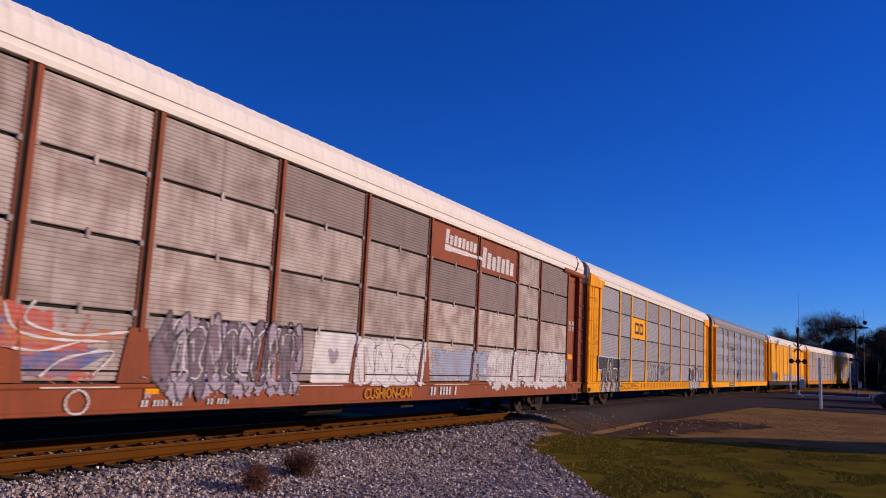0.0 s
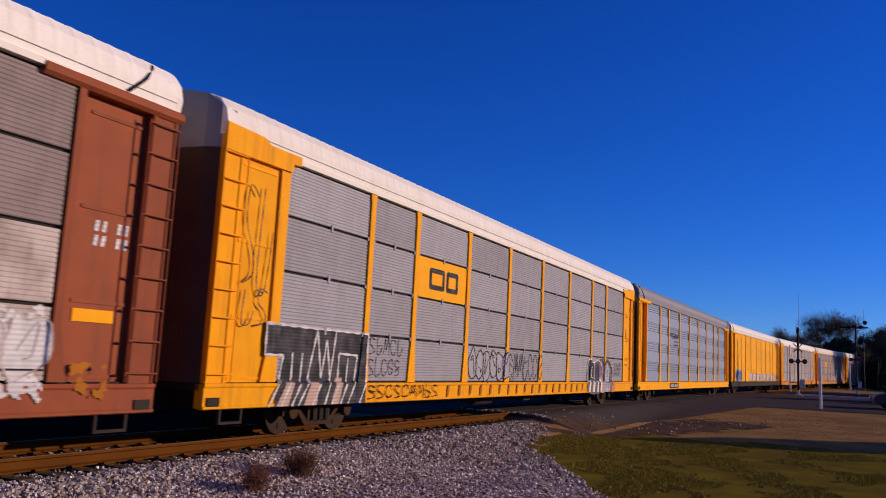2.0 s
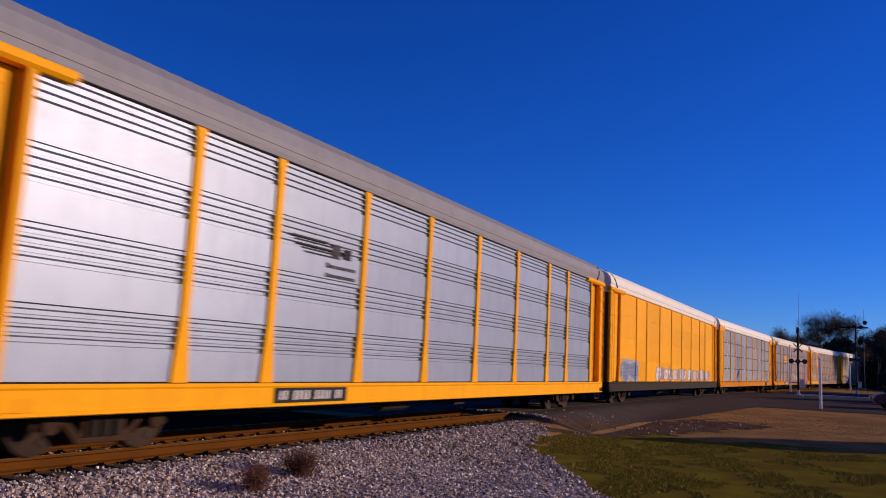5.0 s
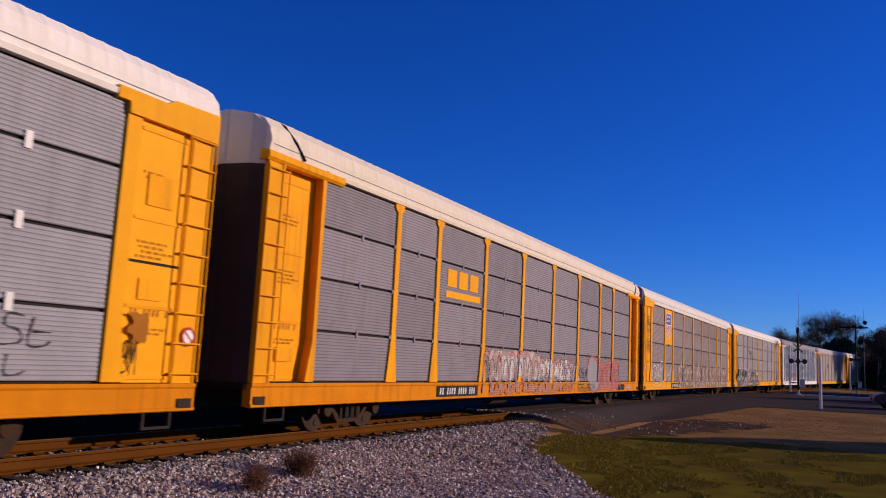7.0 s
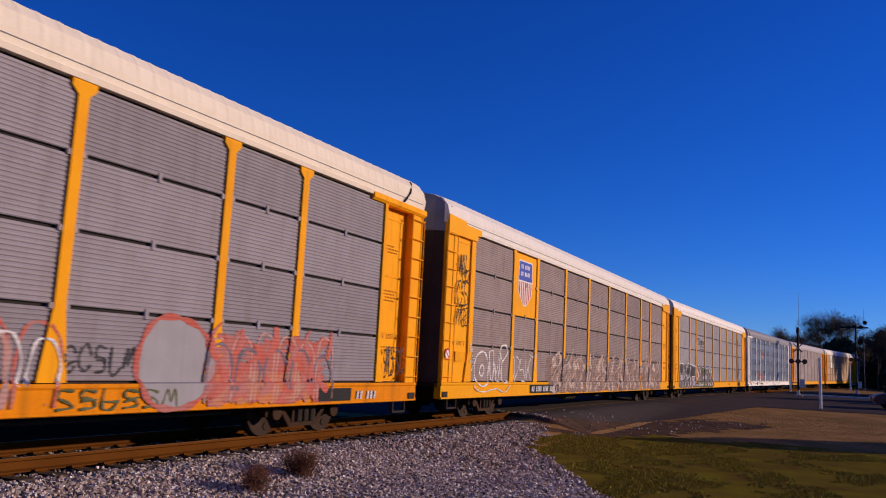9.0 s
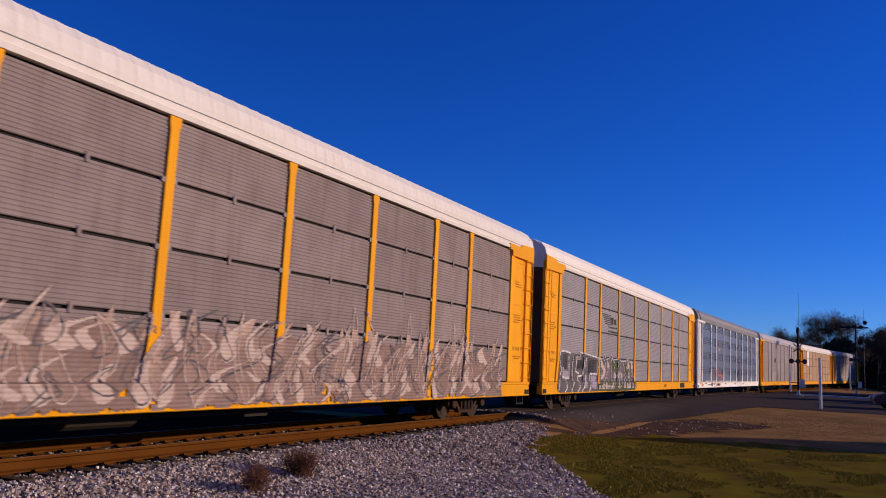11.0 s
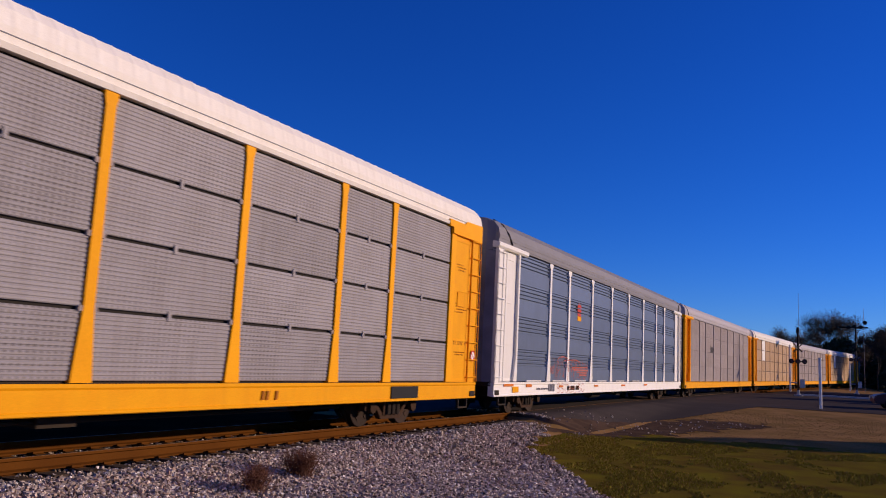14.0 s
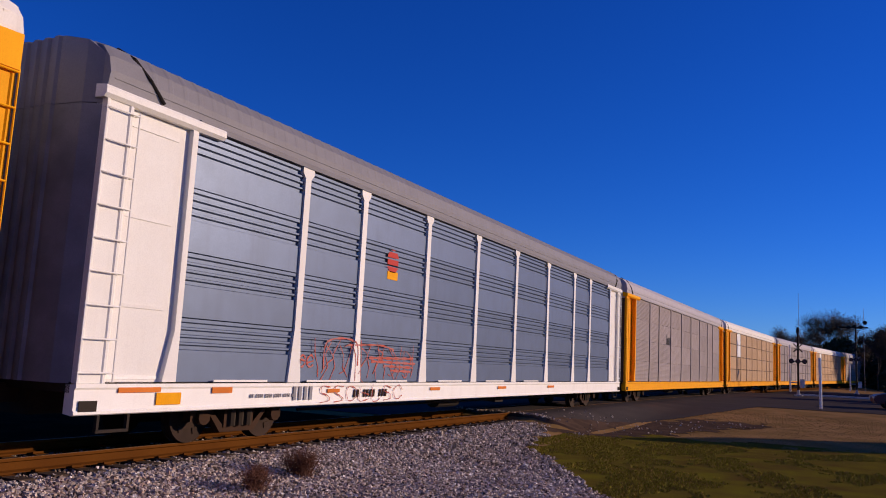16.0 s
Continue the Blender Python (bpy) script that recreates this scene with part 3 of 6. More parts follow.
        for sy in (-1, 1):
            tag = (key, recess, sy)

            deep = recess > 0.08
            top = 4.80 if deep else 4.70

            def jamb(bm):
                w = 12.06 if deep else 12.20
                prism(bm, [(11.95, top), (w, top), (w, 1.75), (w + 0.16, 1.0), (11.95, 1.0)], XP - 0.12, XPOST, "x")
            def header(bm):
                if deep:
                    prism(bm, [(1.30, 4.80), (XPOST, 4.80), (XSILL + 0.02, 4.85), (XSILL + 0.02, 4.93), (XSILL, 4.965), (1.30, 4.99)], 11.40, HALF + 0.05, "y")
                else:
                    prism(bm, [(11.72, 4.86), (11.93, 4.86), (11.95, 4.70), (HALF, 4.70), (HALF, 5.15), (12.75, 5.12), (12.60, 5.03), (11.72, 5.03)], 1.40, XSILL + 0.014, "x")
            def door(bm):
                x = XPOST - recess
                box(bm, x - 0.06, x, 12.04, 13.22, 0.99, top)
            def hood_gap(bm):
                line = [(XSILL - 0.01, 12.70, 5.0), (1.475, 12.98, 5.27), (1.35, 13.18, 5.52), (1.08, 13.28, 5.68)]
                for p, q in zip(line, line[1:]):
                    rod(bm, p, q, 0.026, 6)
            def ladder_bay(bm):
                prism(bm, [(1.28, 13.20), (XPOST - 0.01, 13.20), (XPOST, 13.22), (XPOST, 13.26), (XPOST - 0.02, 13.28), (XPOST - 0.02, HALF - 0.08), (XPOST, HALF - 0.06), (XPOST, HALF - 0.02), (1.28, HALF - 0.01)], 0.98, top, "z")
            def rungs(bm):
                for k in range(9):
                    z = 1.12 + k * 0.445
                    rod(bm, (XPOST + 0.03, 13.12, z), (XPOST + 0.03, HALF, z), 0.014, 6)
                    for y in (13.14, HALF - 0.02):
                        rod(bm, (1.42, y, z), (XPOST + 0.03, y, z), 0.012, 5)
                for y in (13.12, HALF):
                    rod(bm, (XPOST + 0.03, y, 1.0), (XPOST + 0.03, y, 4.72), 0.013, 6)
            def stirrup(bm):
                for y in (12.75, 13.25):
                    box(bm, 1.40, 1.46, y - 0.02, y + 0.02, 0.36, 0.6)
                box(bm, 1.40, 1.46, 12.73, 13.27, 0.33, 0.37)
            for nm, fn, mt in (("end_jamb", jamb, side), ("door_header", header, side), ("side_door", door, side), ("ladder_bay", ladder_bay, side), ("ladder", rungs, side), ("step_stirrup", stirrup, M_UNDER), ("hood_gap", hood_gap, M_GAP)):
                if nm == "hood_gap" and not deep:
                    continue
                put(nm, shared((nm, *tag, mt.name), lambda bm, fn=fn: (fn(bm), bmesh.ops.scale(bm, vec=(1, sy, 1), verts=bm.verts)), mt), car, spin)
    batten = shared(("door_batten", side.name), lambda bm: box(bm, -0.004, 0.014, -0.45, 0.45, -0.025, 0.025), side)
    for sy in (-1, 1):
        for z in (1.06, 2.05, 3.3, 4.58):
            put("door_batten", batten, car, pose(XPOST - recess, sy * 12.71, z))
    put("roof", shared(("roof", roof.name), roof_shape, roof), car)
    for sy in (-1, 1):
        put("end_door", shared(("end_door", end.name, sy), end_shape(0.98, 4.72, sy), end), car)
        put("end_hood", shared(("end_hood", (top_end or roof).name, sy), hood_shape(sy), top_end or roof), car)

        def drawgear(bm):
            box(bm, -0.12, 0.12, sy * (HALF + 0.42), sy * (HALF - 0.3), 0.66, 0.92)
            prism(bm, [(-0.22, 0.60), (0.22, 0.60), (0.22, 1.0), (-0.22, 1.0)], sy * (HALF + 0.40), sy * (HALF + 0.60), "y")
        put("coupler", shared(("coupler", sy), drawgear, M_BOGIE), car)
        block("jacking_pad", car, M_UNDER, XSILL + 0.004, sy * 13.47 - 0.14, sy * 13.47 + 0.14, 0.62, 0.76)
    axles = bogie(car, -10.06) + bogie(car, 10.06)
    return car, axles


def marks_patch(car, y0, y1, back=M_BLACK, ink=M_SPRAY_WHITE, h=0.16):
    block("marks_panel", car, back, XSILL + 0.005, y0, y1, 0.64, 0.90)
    lettering(car, ink, XSILL + 0.009, y0 + 0.12, 0.69, h, int((y1 - y0 - 0.2) / (h * 0.81)))


# oxide-red car with soiled panels and two painted sign panels
BAY = list(zip(EDGES, EDGES[1:]))
soil = {(5, 3): M_BROWN, (6, 3): M_BROWN, (5, 2): M_GALV_DARK, (6, 2): M_GALV_DARK, (3, 3): M_GALV_DARK, (4, 3): M_GALV_DARK, (8, 3): M_GALV_DARK, (8, 2): M_GALV_DARK}
car_a, axles_a = autorack("oxide-red autorack car with soiled grey panels and graffiti", M_BROWN, M_GALV_BROWN, M_ROOF_WHITE, M_BROWN, recess=0.14, odd=soil, skip=((5, 3), (6, 3)), channel=True)


def letter_blocks(car, mat, y0, y1, z0, z1, n, slant=0.0, name="sign_shape", seed=1):
    """A row of plain bars in the size of a painted name."""
    w = (y1 - y0) / n
    bars = []
    for k in range(n):
        c = y0 + (k + 0.5) * w
        bars.append((c, z0 + slant * (c - y0), (z1 - z0) * (1.0 if k == 0 else 0.74)))
    for k, (c, a, h) in enumerate(bars):
        lean, tall = 0.10 * h, h * (1.0, 0.86, 1.0, 0.92)[(k * 3 + seed) % 4]
        raster_paint(name, car, mat, c - w * 0.7, c + w * 0.7, z0 - 0.3, z1 + 0.3, lambda Y, Z: (np.abs(Y - c - lean * (Z - a - h / 2) / h) < w * 0.37) & (Z > a) & (Z < a + tall), 0.016, "plain painted sign bar")


letter_blocks(car_a, M_SPRAY_WHITE, 2.2, 4.1, 4.40, 4.78, 8, seed=2)
raster_paint("sign_stroke", car_a, M_SPRAY_WHITE, 2.2, 4.75, 4.18, 4.42, lambda Y, Z: np.abs(Z - 4.30) < 0.025 + 0.02 * (4.8 - Y), 0.02, "white painted stroke")
letter_blocks(car_a, M_SPRAY_WHITE, 4.45, 6.8, 4.08, 4.70, 7, seed=3)
block("yellow_patch", car_a, M_YELLOW_NEW, XPOST - 0.125, 12.3, 12.95, 1.78, 1.95, "yellow patch on the door")
wash(car_a, M_OCHRE, 12.1, 12.9, 0.75, 1.3, 3, "orange paint smear", 0.5)
for k, (y0, y1) in enumerate(((-8.6, -7.4), (-6.6, -4.9), (-3.9, -2.0), (-1.0, 0.9), (1.9, 3.8))):
    block("reflective_line", car_a, M_SPRAY_WHITE, XSILL + 0.004, y0, y1, 0.925, 0.945)
block("joint_line", car_a, M_GAP, XP + 0.034, -11.9, 11.9, 1.135, 1.16)
wash(car_a, M_SPRAY_RED, -11.9, -7.4, 0.98, 2.0, 1, "faded red overspray", 0.5)
piece(car_a, -11.6, -7.3, 0.98, 2.05, [
    ("fill", M_BLUE_SPRAY, [[(0.36, 0.62), (0.5, 0.95), (0.60, 0.6), (0.46, 0.3)], [(0.62, 0.3), (0.8, 0.45), (0.95, 0.4), (0.8, 0.1), (0.66, 0.1)], [(0.02, 0.4), (0.2, 0.6), (0.3, 0.4), (0.1, 0.2)]]),
    ("line", M_SPRAY_ORANGE, 0.085, [rounded([(0.52, 1.0), (0.58, 0.6), (0.7, 0.5), (0.98, 0.62)]), rounded([(0.1, 0.9), (0.22, 0.6), (0.16, 0.3), (0.3, 0.1)]), rounded([(0.35, 0.1), (0.42, 0.5), (0.38, 0.98)])]),
    ("line", M_SPRAY_RED, 0.06, [rounded([(0.48, 0.95), (0.55, 0.5), (0.64, 0.42), (0.85, 0.45)]), rounded([(0.0, 0.7), (0.2, 0.8), (0.32, 0.5), (0.2, 0.05)]), rounded([(0.44, 0.05), (0.5, 0.4), (0.44, 0.9)])]),
    ("line", M_SPRAY_WHITE, 0.018, [rounded([(0.50, 1.0), (0.54, 0.55), (0.56, 0.05)]), rounded([(0.66, 0.95), (0.64, 0.7), (0.8, 0.58), (1.0, 0.66)]), rounded([(0.28, 0.2), (0.3, 0.35), (0.45, 0.5), (0.38, 0.75), (0.25, 0.8)]), rounded([(0.36, 0.05), (0.48, 0.2), (0.52, 0.05)]), rounded([(0.42, 0.98), (0.46, 0.6), (0.4, 0.3), (0.46, 0.05)]), rounded([(0.56, 0.9), (0.6, 0.62), (0.72, 0.52), (0.92, 0.52)]), rounded([(0.6, 0.4), (0.7, 0.38), (0.82, 0.5)]), rounded([(0.05, 0.5), (0.12, 0.7), (0.22, 0.5), (0.14, 0.25)]), rounded([(0.7, 0.08), (0.78, 0.3), (0.95, 0.4), (0.88, 0.1)])])],
    "red, orange and blue graffiti with white lines")
wash(car_a, M_SPRAY_LILAC, -7.0, -3.4, 0.72, 2.0, 5, "lilac overspray", 0.2)
bubble_piece(car_a, -6.8, -3.3, 0.75, 2.05, 10, M_SPRAY_LILAC, M_SPRAY_DUSK, 13, "lilac graffiti with dark outlines", 0.016, M_SPRAY_MAUVE)
bubble_piece(car_a, -6.6, -3.5, 1.0, 1.9, 8, M_SPRAY_LILAC, M_SPRAY_WHITE, 113, "lilac graffiti with white outlines", 0.014)
piece(car_a, -6.6, -3.3, 0.95, 2.05, [("line", M_SPRAY_BLACK, 0.03, [rounded([(0.05, 0.6), (0.14, 0.3), (0.1, 0.08)]), rounded([(0.05, 0.6), (0.12, 0.75), (0.16, 0.35), (0.26, 0.72), (0.33, 0.6), (0.16, 0.12)]), rounded([(0.7, 0.2), (0.82, 0.6), (0.88, 1.0), (0.96, 0.6), (0.9, 0.2)])])], "dark graffiti outlines")
piece(car_a, -3.0, -1.55, 0.98, 1.95, [("fill", M_SPRAY_WHITE, [[(0, 0), (0.05, 1), (1, 1), (0.9, 0)]]), ("fill", M_SPRAY_LILAC, [rounded([(0.35, 0.62), (0.42, 0.66), (0.48, 0.6), (0.55, 0.66), (0.6, 0.55), (0.47, 0.36)], True)])], "white painted field with a small dark mark")
wash(car_a, M_SPRAY_WHITE, -1.6, 1.45, 0.92, 1.92, 8, "white overspray", -0.2)
bubble_piece(car_a, -1.5, 1.4, 0.9, 1.95, 4, M_SPRAY_WHITE, M_SPRAY_DUSK, 14, "white bubble graffiti", 0.009)
wash(car_a, M_SKYBLUE, 1.5, 5.4, 1.0, 1.85, 3, "faded pale blue overspray", 0.3)
wash(car_a, M_SPRAY_LILAC, 1.6, 6.0, 1.0, 1.7, 9, "lilac overspray", 0.55)
wash(car_a, M_SPRAY_WHITE, 4.9, 11.9, 0.75, 1.95, 4, "white overspray", 0.25)
bubble_piece(car_a, 5.2, 11.9, 0.98, 1.88, 12, M_SPRAY_WHITE, M_GALV_BROWN, 16, "white graffiti", 0.012)
raster_paint("plate_ring", car_a, M_SPRAY_WHITE, -8.4, -7.7, 0.57, 0.93, lambda Y, Z: np.abs(np.hypot((Y + 8.05) / 1.15, Z - 0.745) - 0.15) < 0.014, 0.015, "white stencilled ring")
lettering(car_a, M_SPRAY_WHITE, XSILL + 0.004, -7.0, 0.66, 0.09, 11)
lettering(car_a, M_SPRAY_WHITE, XSILL + 0.004, -5.7, 0.66, 0.09, 8)
block("yellow_dot_panel", car_a, M_YELLOW, XSILL + 0.004, -6.95, -6.7, 0.83, 0.91)
lettering(car_a, M_SPRAY_WHITE, XSILL + 0.004, 1.7, 0.68, 0.20, 9, "white stencilled marks")
for z in (2.80, 3.00):
    lettering(car_a, M_SPRAY_WHITE, XPOST - 0.13, 12.5, z, 0.15, 5, "white stencilled marks on the door")
cushion = bpy.data.curves.new("cushion_lettering", "FONT")
cushion.body, cushion.size, cushion.extrude, cushion.offset = "CUSHION-CAR", 0.30, 0.003, 0.008
cushion.materials.append(M_STENCIL)
put("lettering", cushion, car_a, pose(XSILL + 0.008, -1.22, 0.66, 90, 0, 90), "yellow stencilled lettering on the sill")

# yellow and grey car with a yellow sign panel
car_b, axles_b = autorack("yellow and grey autorack car with a yellow sign panel", M_YELLOW, M_GALV, M_ROOF_WHITE, M_END_DARK, recess=0.05, odd={(2, 2): M_YELLOW_NEW}, skip=((2, 2),), top_end=M_END_GREY)
raster_paint("sign_shape", car_b, M_SPRAY_BLACK, -6.6, -4.7, 3.1, 3.8, lambda Y, Z: stroke_distance(Y, Z, [[(-6.36, 3.64), (-5.68, 3.64), (-5.68, 3.24), (-6.36, 3.24), (-6.36, 3.64)], [(-5.46, 3.64), (-4.92, 3.64), (-4.92, 3.24), (-5.46, 3.24), (-5.46, 3.64)]]) < 0.058, 0.02, "black rounded sign shape")
scrawl(car_b, -13.1, -12.3, 2.5, 4.4, 2, M_SPRAY_BLACK, 20)
scrawl(car_b, -13.0, -12.3, 1.9, 2.6, 2, M_SPRAY_BLACK, 120)
piece(car_b, -12.3, -9.05, 0.58, 2.0, [("fill", M_SPRAY_BLACK, [[(0.0, 0.6), (0.0, 1.0), (1.0, 0.98), (1.0, 0.0), (0.1, 0.0), (0.17, 0.6)]]),
    ("fill", M_TAN_PAINT, [[(0.12, 0.0), (0.2, 0.3), (0.27, 0.3), (0.22, 0.0)], [(0.36, 0.0), (0.42, 0.3), (0.5, 0.3), (0.48, 0.0)], [(0.62, 0.0), (0.68, 0.35), (0.75, 0.35), (0.7, 0.0)]]),
    ("line", M_SPRAY_WHITE, 0.026, [[(0.17, 0.62), (0.0, 0.62), (0.0, 1.0), (1.0, 0.98), (1.0, 0.3), (0.93, 0.0)], [(0.17, 0.62), (0.14, 0.3), (0.05, 0.0)], [(0.25, 0.66), (0.25, 0.35), (0.16, 0.0)], [(0.34, 0.66), (0.33, 0.3), (0.25, 0.0)],
        [(0.47, 0.97), (0.41, 0.45), (0.40, 0.3), (0.31, 0.0)], [(0.47, 0.97), (0.53, 0.35), (0.57, 0.85), (0.62, 0.35), (0.66, 0.97)], [(0.52, 0.3), (0.44, 0.0)], [(0.62, 0.35), (0.56, 0.0)], [(0.70, 0.66), (0.70, 0.3), (0.63, 0.0)],
        [(0.70, 0.68), (0.9, 0.66), (0.88, 0.32), (0.8, 0.0)], [(0.80, 0.62), (0.79, 0.3), (0.72, 0.0)]])], "black graffiti with white outlines")
scrawl(car_b, -8.95, -7.5, 1.55, 1.95, 5, M_SPRAY_BLACK, 22, width=0.013)
scrawl(car_b, -8.95, -7.6, 1.1, 1.5, 5, M_SPRAY_BLACK, 26, width=0.013)
scrawl(car_b, -9.0, -5.8, 0.64, 0.95, 9, M_BOGIE, 122, width=0.014)
bubble_piece(car_b, -4.0, -1.2, 1.0, 1.9, 6, M_GALV, M_SPRAY_BLACK, 23, "black outlined graffiti", 0.022)
scrawl(car_b, -1.3, 1.6, 1.0, 1.9, 7, M_SPRAY_BLACK, 27, width=0.02)
piece(car_b, 6.7, 8.75, 0.6, 1.85, [("fill", M_SPRAY_DUSK, [rounded([(0.0, 0.0), (0.0, 0.8), (0.15, 1.0), (0.4, 0.9), (0.7, 0.98), (0.95, 0.8), (0.98, 0.35), (1.0, 0.0)], True)]),
    ("fill", M_SPRAY_BLACK, [rounded([(0.12, 0.35), (0.14, 0.8), (0.3, 0.92), (0.42, 0.75), (0.36, 0.35)], True), rounded([(0.5, 0.3), (0.55, 0.8), (0.75, 0.82), (0.78, 0.35)], True)]),
    ("fill", M_SPRAY_WHITE, [[(0.02, 0.0), (0.08, 0.36), (0.18, 0.36), (0.12, 0.0)], [(0.26, 0.0), (0.34, 0.34), (0.46, 0.34), (0.40, 0.0)], [(0.56, 0.0), (0.6, 0.34), (0.7, 0.34), (0.66, 0.0)], [(0.8, 0.0), (0.82, 0.4), (0.93, 0.4), (0.9, 0.0)]]),
    ("line", M_SPRAY_WHITE, 0.026, [rounded([(0.0, 0.3), (0.0, 0.8), (0.15, 1.0), (0.4, 0.9), (0.7, 0.98), (0.95, 0.8), (0.98, 0.35)]), rounded([(0.2, 0.45), (0.22, 0.72), (0.3, 0.75), (0.32, 0.45), (0.2, 0.45)]), rounded([(0.46, 0.9), (0.44, 0.5), (0.52, 0.36)])])], "black and grey graffiti with white drips")
piece(car_b, 8.3, 10.6, 0.6, 1.85, [("fill", M_SPRAY_PURPLE, [rounded([(0.0, 0.45), (0.06, 0.95), (0.2, 1.0), (0.28, 0.75), (0.2, 0.4)], True)]),
    ("fill", M_TAN_PAINT, [rounded([(0.05, 0.0), (0.1, 0.45), (0.22, 0.42), (0.3, 0.0)], True)]),
    ("fill", M_SKYBLUE, [rounded([(0.3, 0.3), (0.33, 0.75), (0.45, 0.93), (0.58, 0.9), (0.68, 0.65), (0.66, 0.3), (0.6, 0.02), (0.32, 0.02)], True)]),
    ("fill", M_SPRAY_ORANGE, [rounded([(0.72, 0.0), (0.74, 0.3), (0.84, 0.36), (0.96, 0.3), (0.9, 0.0)], True)]),
    ("fill", M_SPRAY_LILAC, [[(0.36, 0.28), (0.40, 0.1), (0.44, 0.28)], [(0.46, 0.28), (0.50, 0.08), (0.54, 0.28)], [(0.56, 0.28), (0.59, 0.1), (0.62, 0.28)]]),
    ("line", M_SPRAY_GREEN, 0.04, [rounded([(0.2, 1.02), (0.3, 0.85), (0.45, 1.0), (0.6, 0.97), (0.74, 0.8), (0.72, 0.4), (0.66, 0.0)]), rounded([(0.74, 0.8), (0.84, 0.7), (0.82, 0.4), (0.76, 0.2)])]),
    ("line", M_SPRAY_BLACK, 0.016, [rounded([(0.3, 0.3), (0.33, 0.75), (0.45, 0.93), (0.58, 0.9), (0.68, 0.65), (0.66, 0.3)]), rounded([(0.49, 0.62), (0.48, 0.5), (0.52, 0.48), (0.54, 0.6), (0.51, 0.68), (0.49, 0.62)]), rounded([(0.34, 0.3), (0.66, 0.3)]), rounded([(0.0, 0.45), (0.06, 0.95), (0.2, 1.0), (0.28, 0.75), (0.2, 0.4)])])], "purple and pale blue graffiti with a green outline")
for k, z in enumerate((1.62, 1.42, 1.22)):
    scrawl(car_b, 10.55, 11.75 - 0.12 * k, z, z + 0.17, 7, M_SPRAY_BLACK, 28 + k, width=0.010)
# evenly spaced slot shadows of the sill, painted as slanted brown marks
for k in range(20):
    y = -5.4 + k * 0.66
    piece(car_b, y, y + 0.22, 0.63, 0.93, [("fill", M_OCHRE, [[(0.3, 0.0), (0.75, 0.05 + 0.1 * (k % 3)), (1.0, 1.0), (0.45, 0.95)]])], "brown grime on the sill", 0.02)
block("placard", car_b, M_YELLOW_NEW, XPOST - 0.02, 12.5, 12.95, 2.9, 3.3)

# yellow car with ribbed bright panels and a grey roof
car_c, axles_c = autorack("yellow autorack car with bright ribbed grey panels", M_YELLOW_NEW, M_GALV_PALE, M_ROOF_GREY, M_END_DARK, ribs="group", recess=0.2, gap=False)
for k in range(5):
    block("sign_stripe", car_c, M_BLACK, XP + 0.032, -6.7 + k * 0.10, -5.55 + k * 0.10, 3.62 - k * 0.065, 3.65 - k * 0.065, "black sign stripe")
letter_blocks(car_c, M_SPRAY_BLACK, -5.45, -4.7, 3.38, 3.66, 2, seed=31)
letter_blocks(car_c, M_SPRAY_BLACK, -5.6, -4.55, 3.16, 3.26, 8, seed=32)
letter_blocks(car_c, M_SPRAY_BLACK, -5.6, -4.55, 2.98, 3.08, 8, seed=33)
marks_patch(car_c, -6.9, -4.7)
block("placard", car_c, M_YELLOW, XSILL + 0.005, -12.0, -11.5, 0.64, 0.80)

# plain all-yellow car
car_d, axles_d = autorack("plain yellow autorack car with faded low graffiti", M_YELLOW_NEW, M_YELLOW_NEW, M_ROOF_WHITE, M_END_DARK, ribs="flat", recess=0.12, gap=False, sill=M_UNDER, cap=0.17, flare=0.18)
wash(car_d, M_SKYBLUE, -11.8, -8.6, 0.99, 2.0, 3, "pale blue overspray")
bubble_piece(car_d, -11.7, -8.8, 1.0, 1.95, 2, M_BLUE_SPRAY, M_SKYBLUE, 41, "pale blue graffiti", 0.03)
for k in range(4):
    bubble_piece(car_d, -5.0 + 4.1 * k, -1.3 + 4.1 * k, 0.99, 1.75, 4, M_SPRAY_PINK, M_TAN_PAINT, 42 + k, "faded pink graffiti", 0.02, M_SPRAY_WHITE)

# yellow and grey car with bright joint clips
car_e, axles_e = autorack("yellow and grey autorack car with white joint clips", M_YELLOW_NEW, M_GALV, M_ROOF_WHITE, M_END_DARK, recess=0.05, post=M_YELLOW, sill=M_YELLOW_GRIME)
for b in range(9):
    for r in range(1, 4):
        y = (EDGES[b] + EDGES[b + 1]) / 2
        block("joint_clip", car_e, M_WHITE, XP + 0.05, y - 0.05, y + 0.05, ROWS[r] - 0.11, ROWS[r] + 0.11, "white joint clip")
scrawl(car_e, 9.35, 11.2, 1.42, 1.85, 5, M_SPRAY_BLACK, 51)
scrawl(car_e, 9.8, 10.9, 1.08, 1.32, 3, M_SPRAY_BLACK, 151)
block("door_gap", car_e, M_GAP, XPOST - 0.046, 12.22, 13.2, 2.66, 2.70)
wash(car_e, M_OCHRE, 12.25, 12.7, 1.5, 2.0, 2, "brown smear", 0.45)
scrawl(car_e, 12.25, 12.5, 1.1, 1.6, 2, M_BOGIE, 52, "brown drips")
for y0, z0, w, h in ((12.45, 3.5, 0.5, 0.45), (12.45, 2.15, 0.45, 0.3)):
    block("placard", car_e, M_YELLOW, XPOST - 0.03, y0, y0 + w, z0, z0 + h, "stencilled data panel")
block("marks_panel", car_e, M_BLACK, XSILL + 0.005, 8.9, 9.9, 0.62, 0.9)

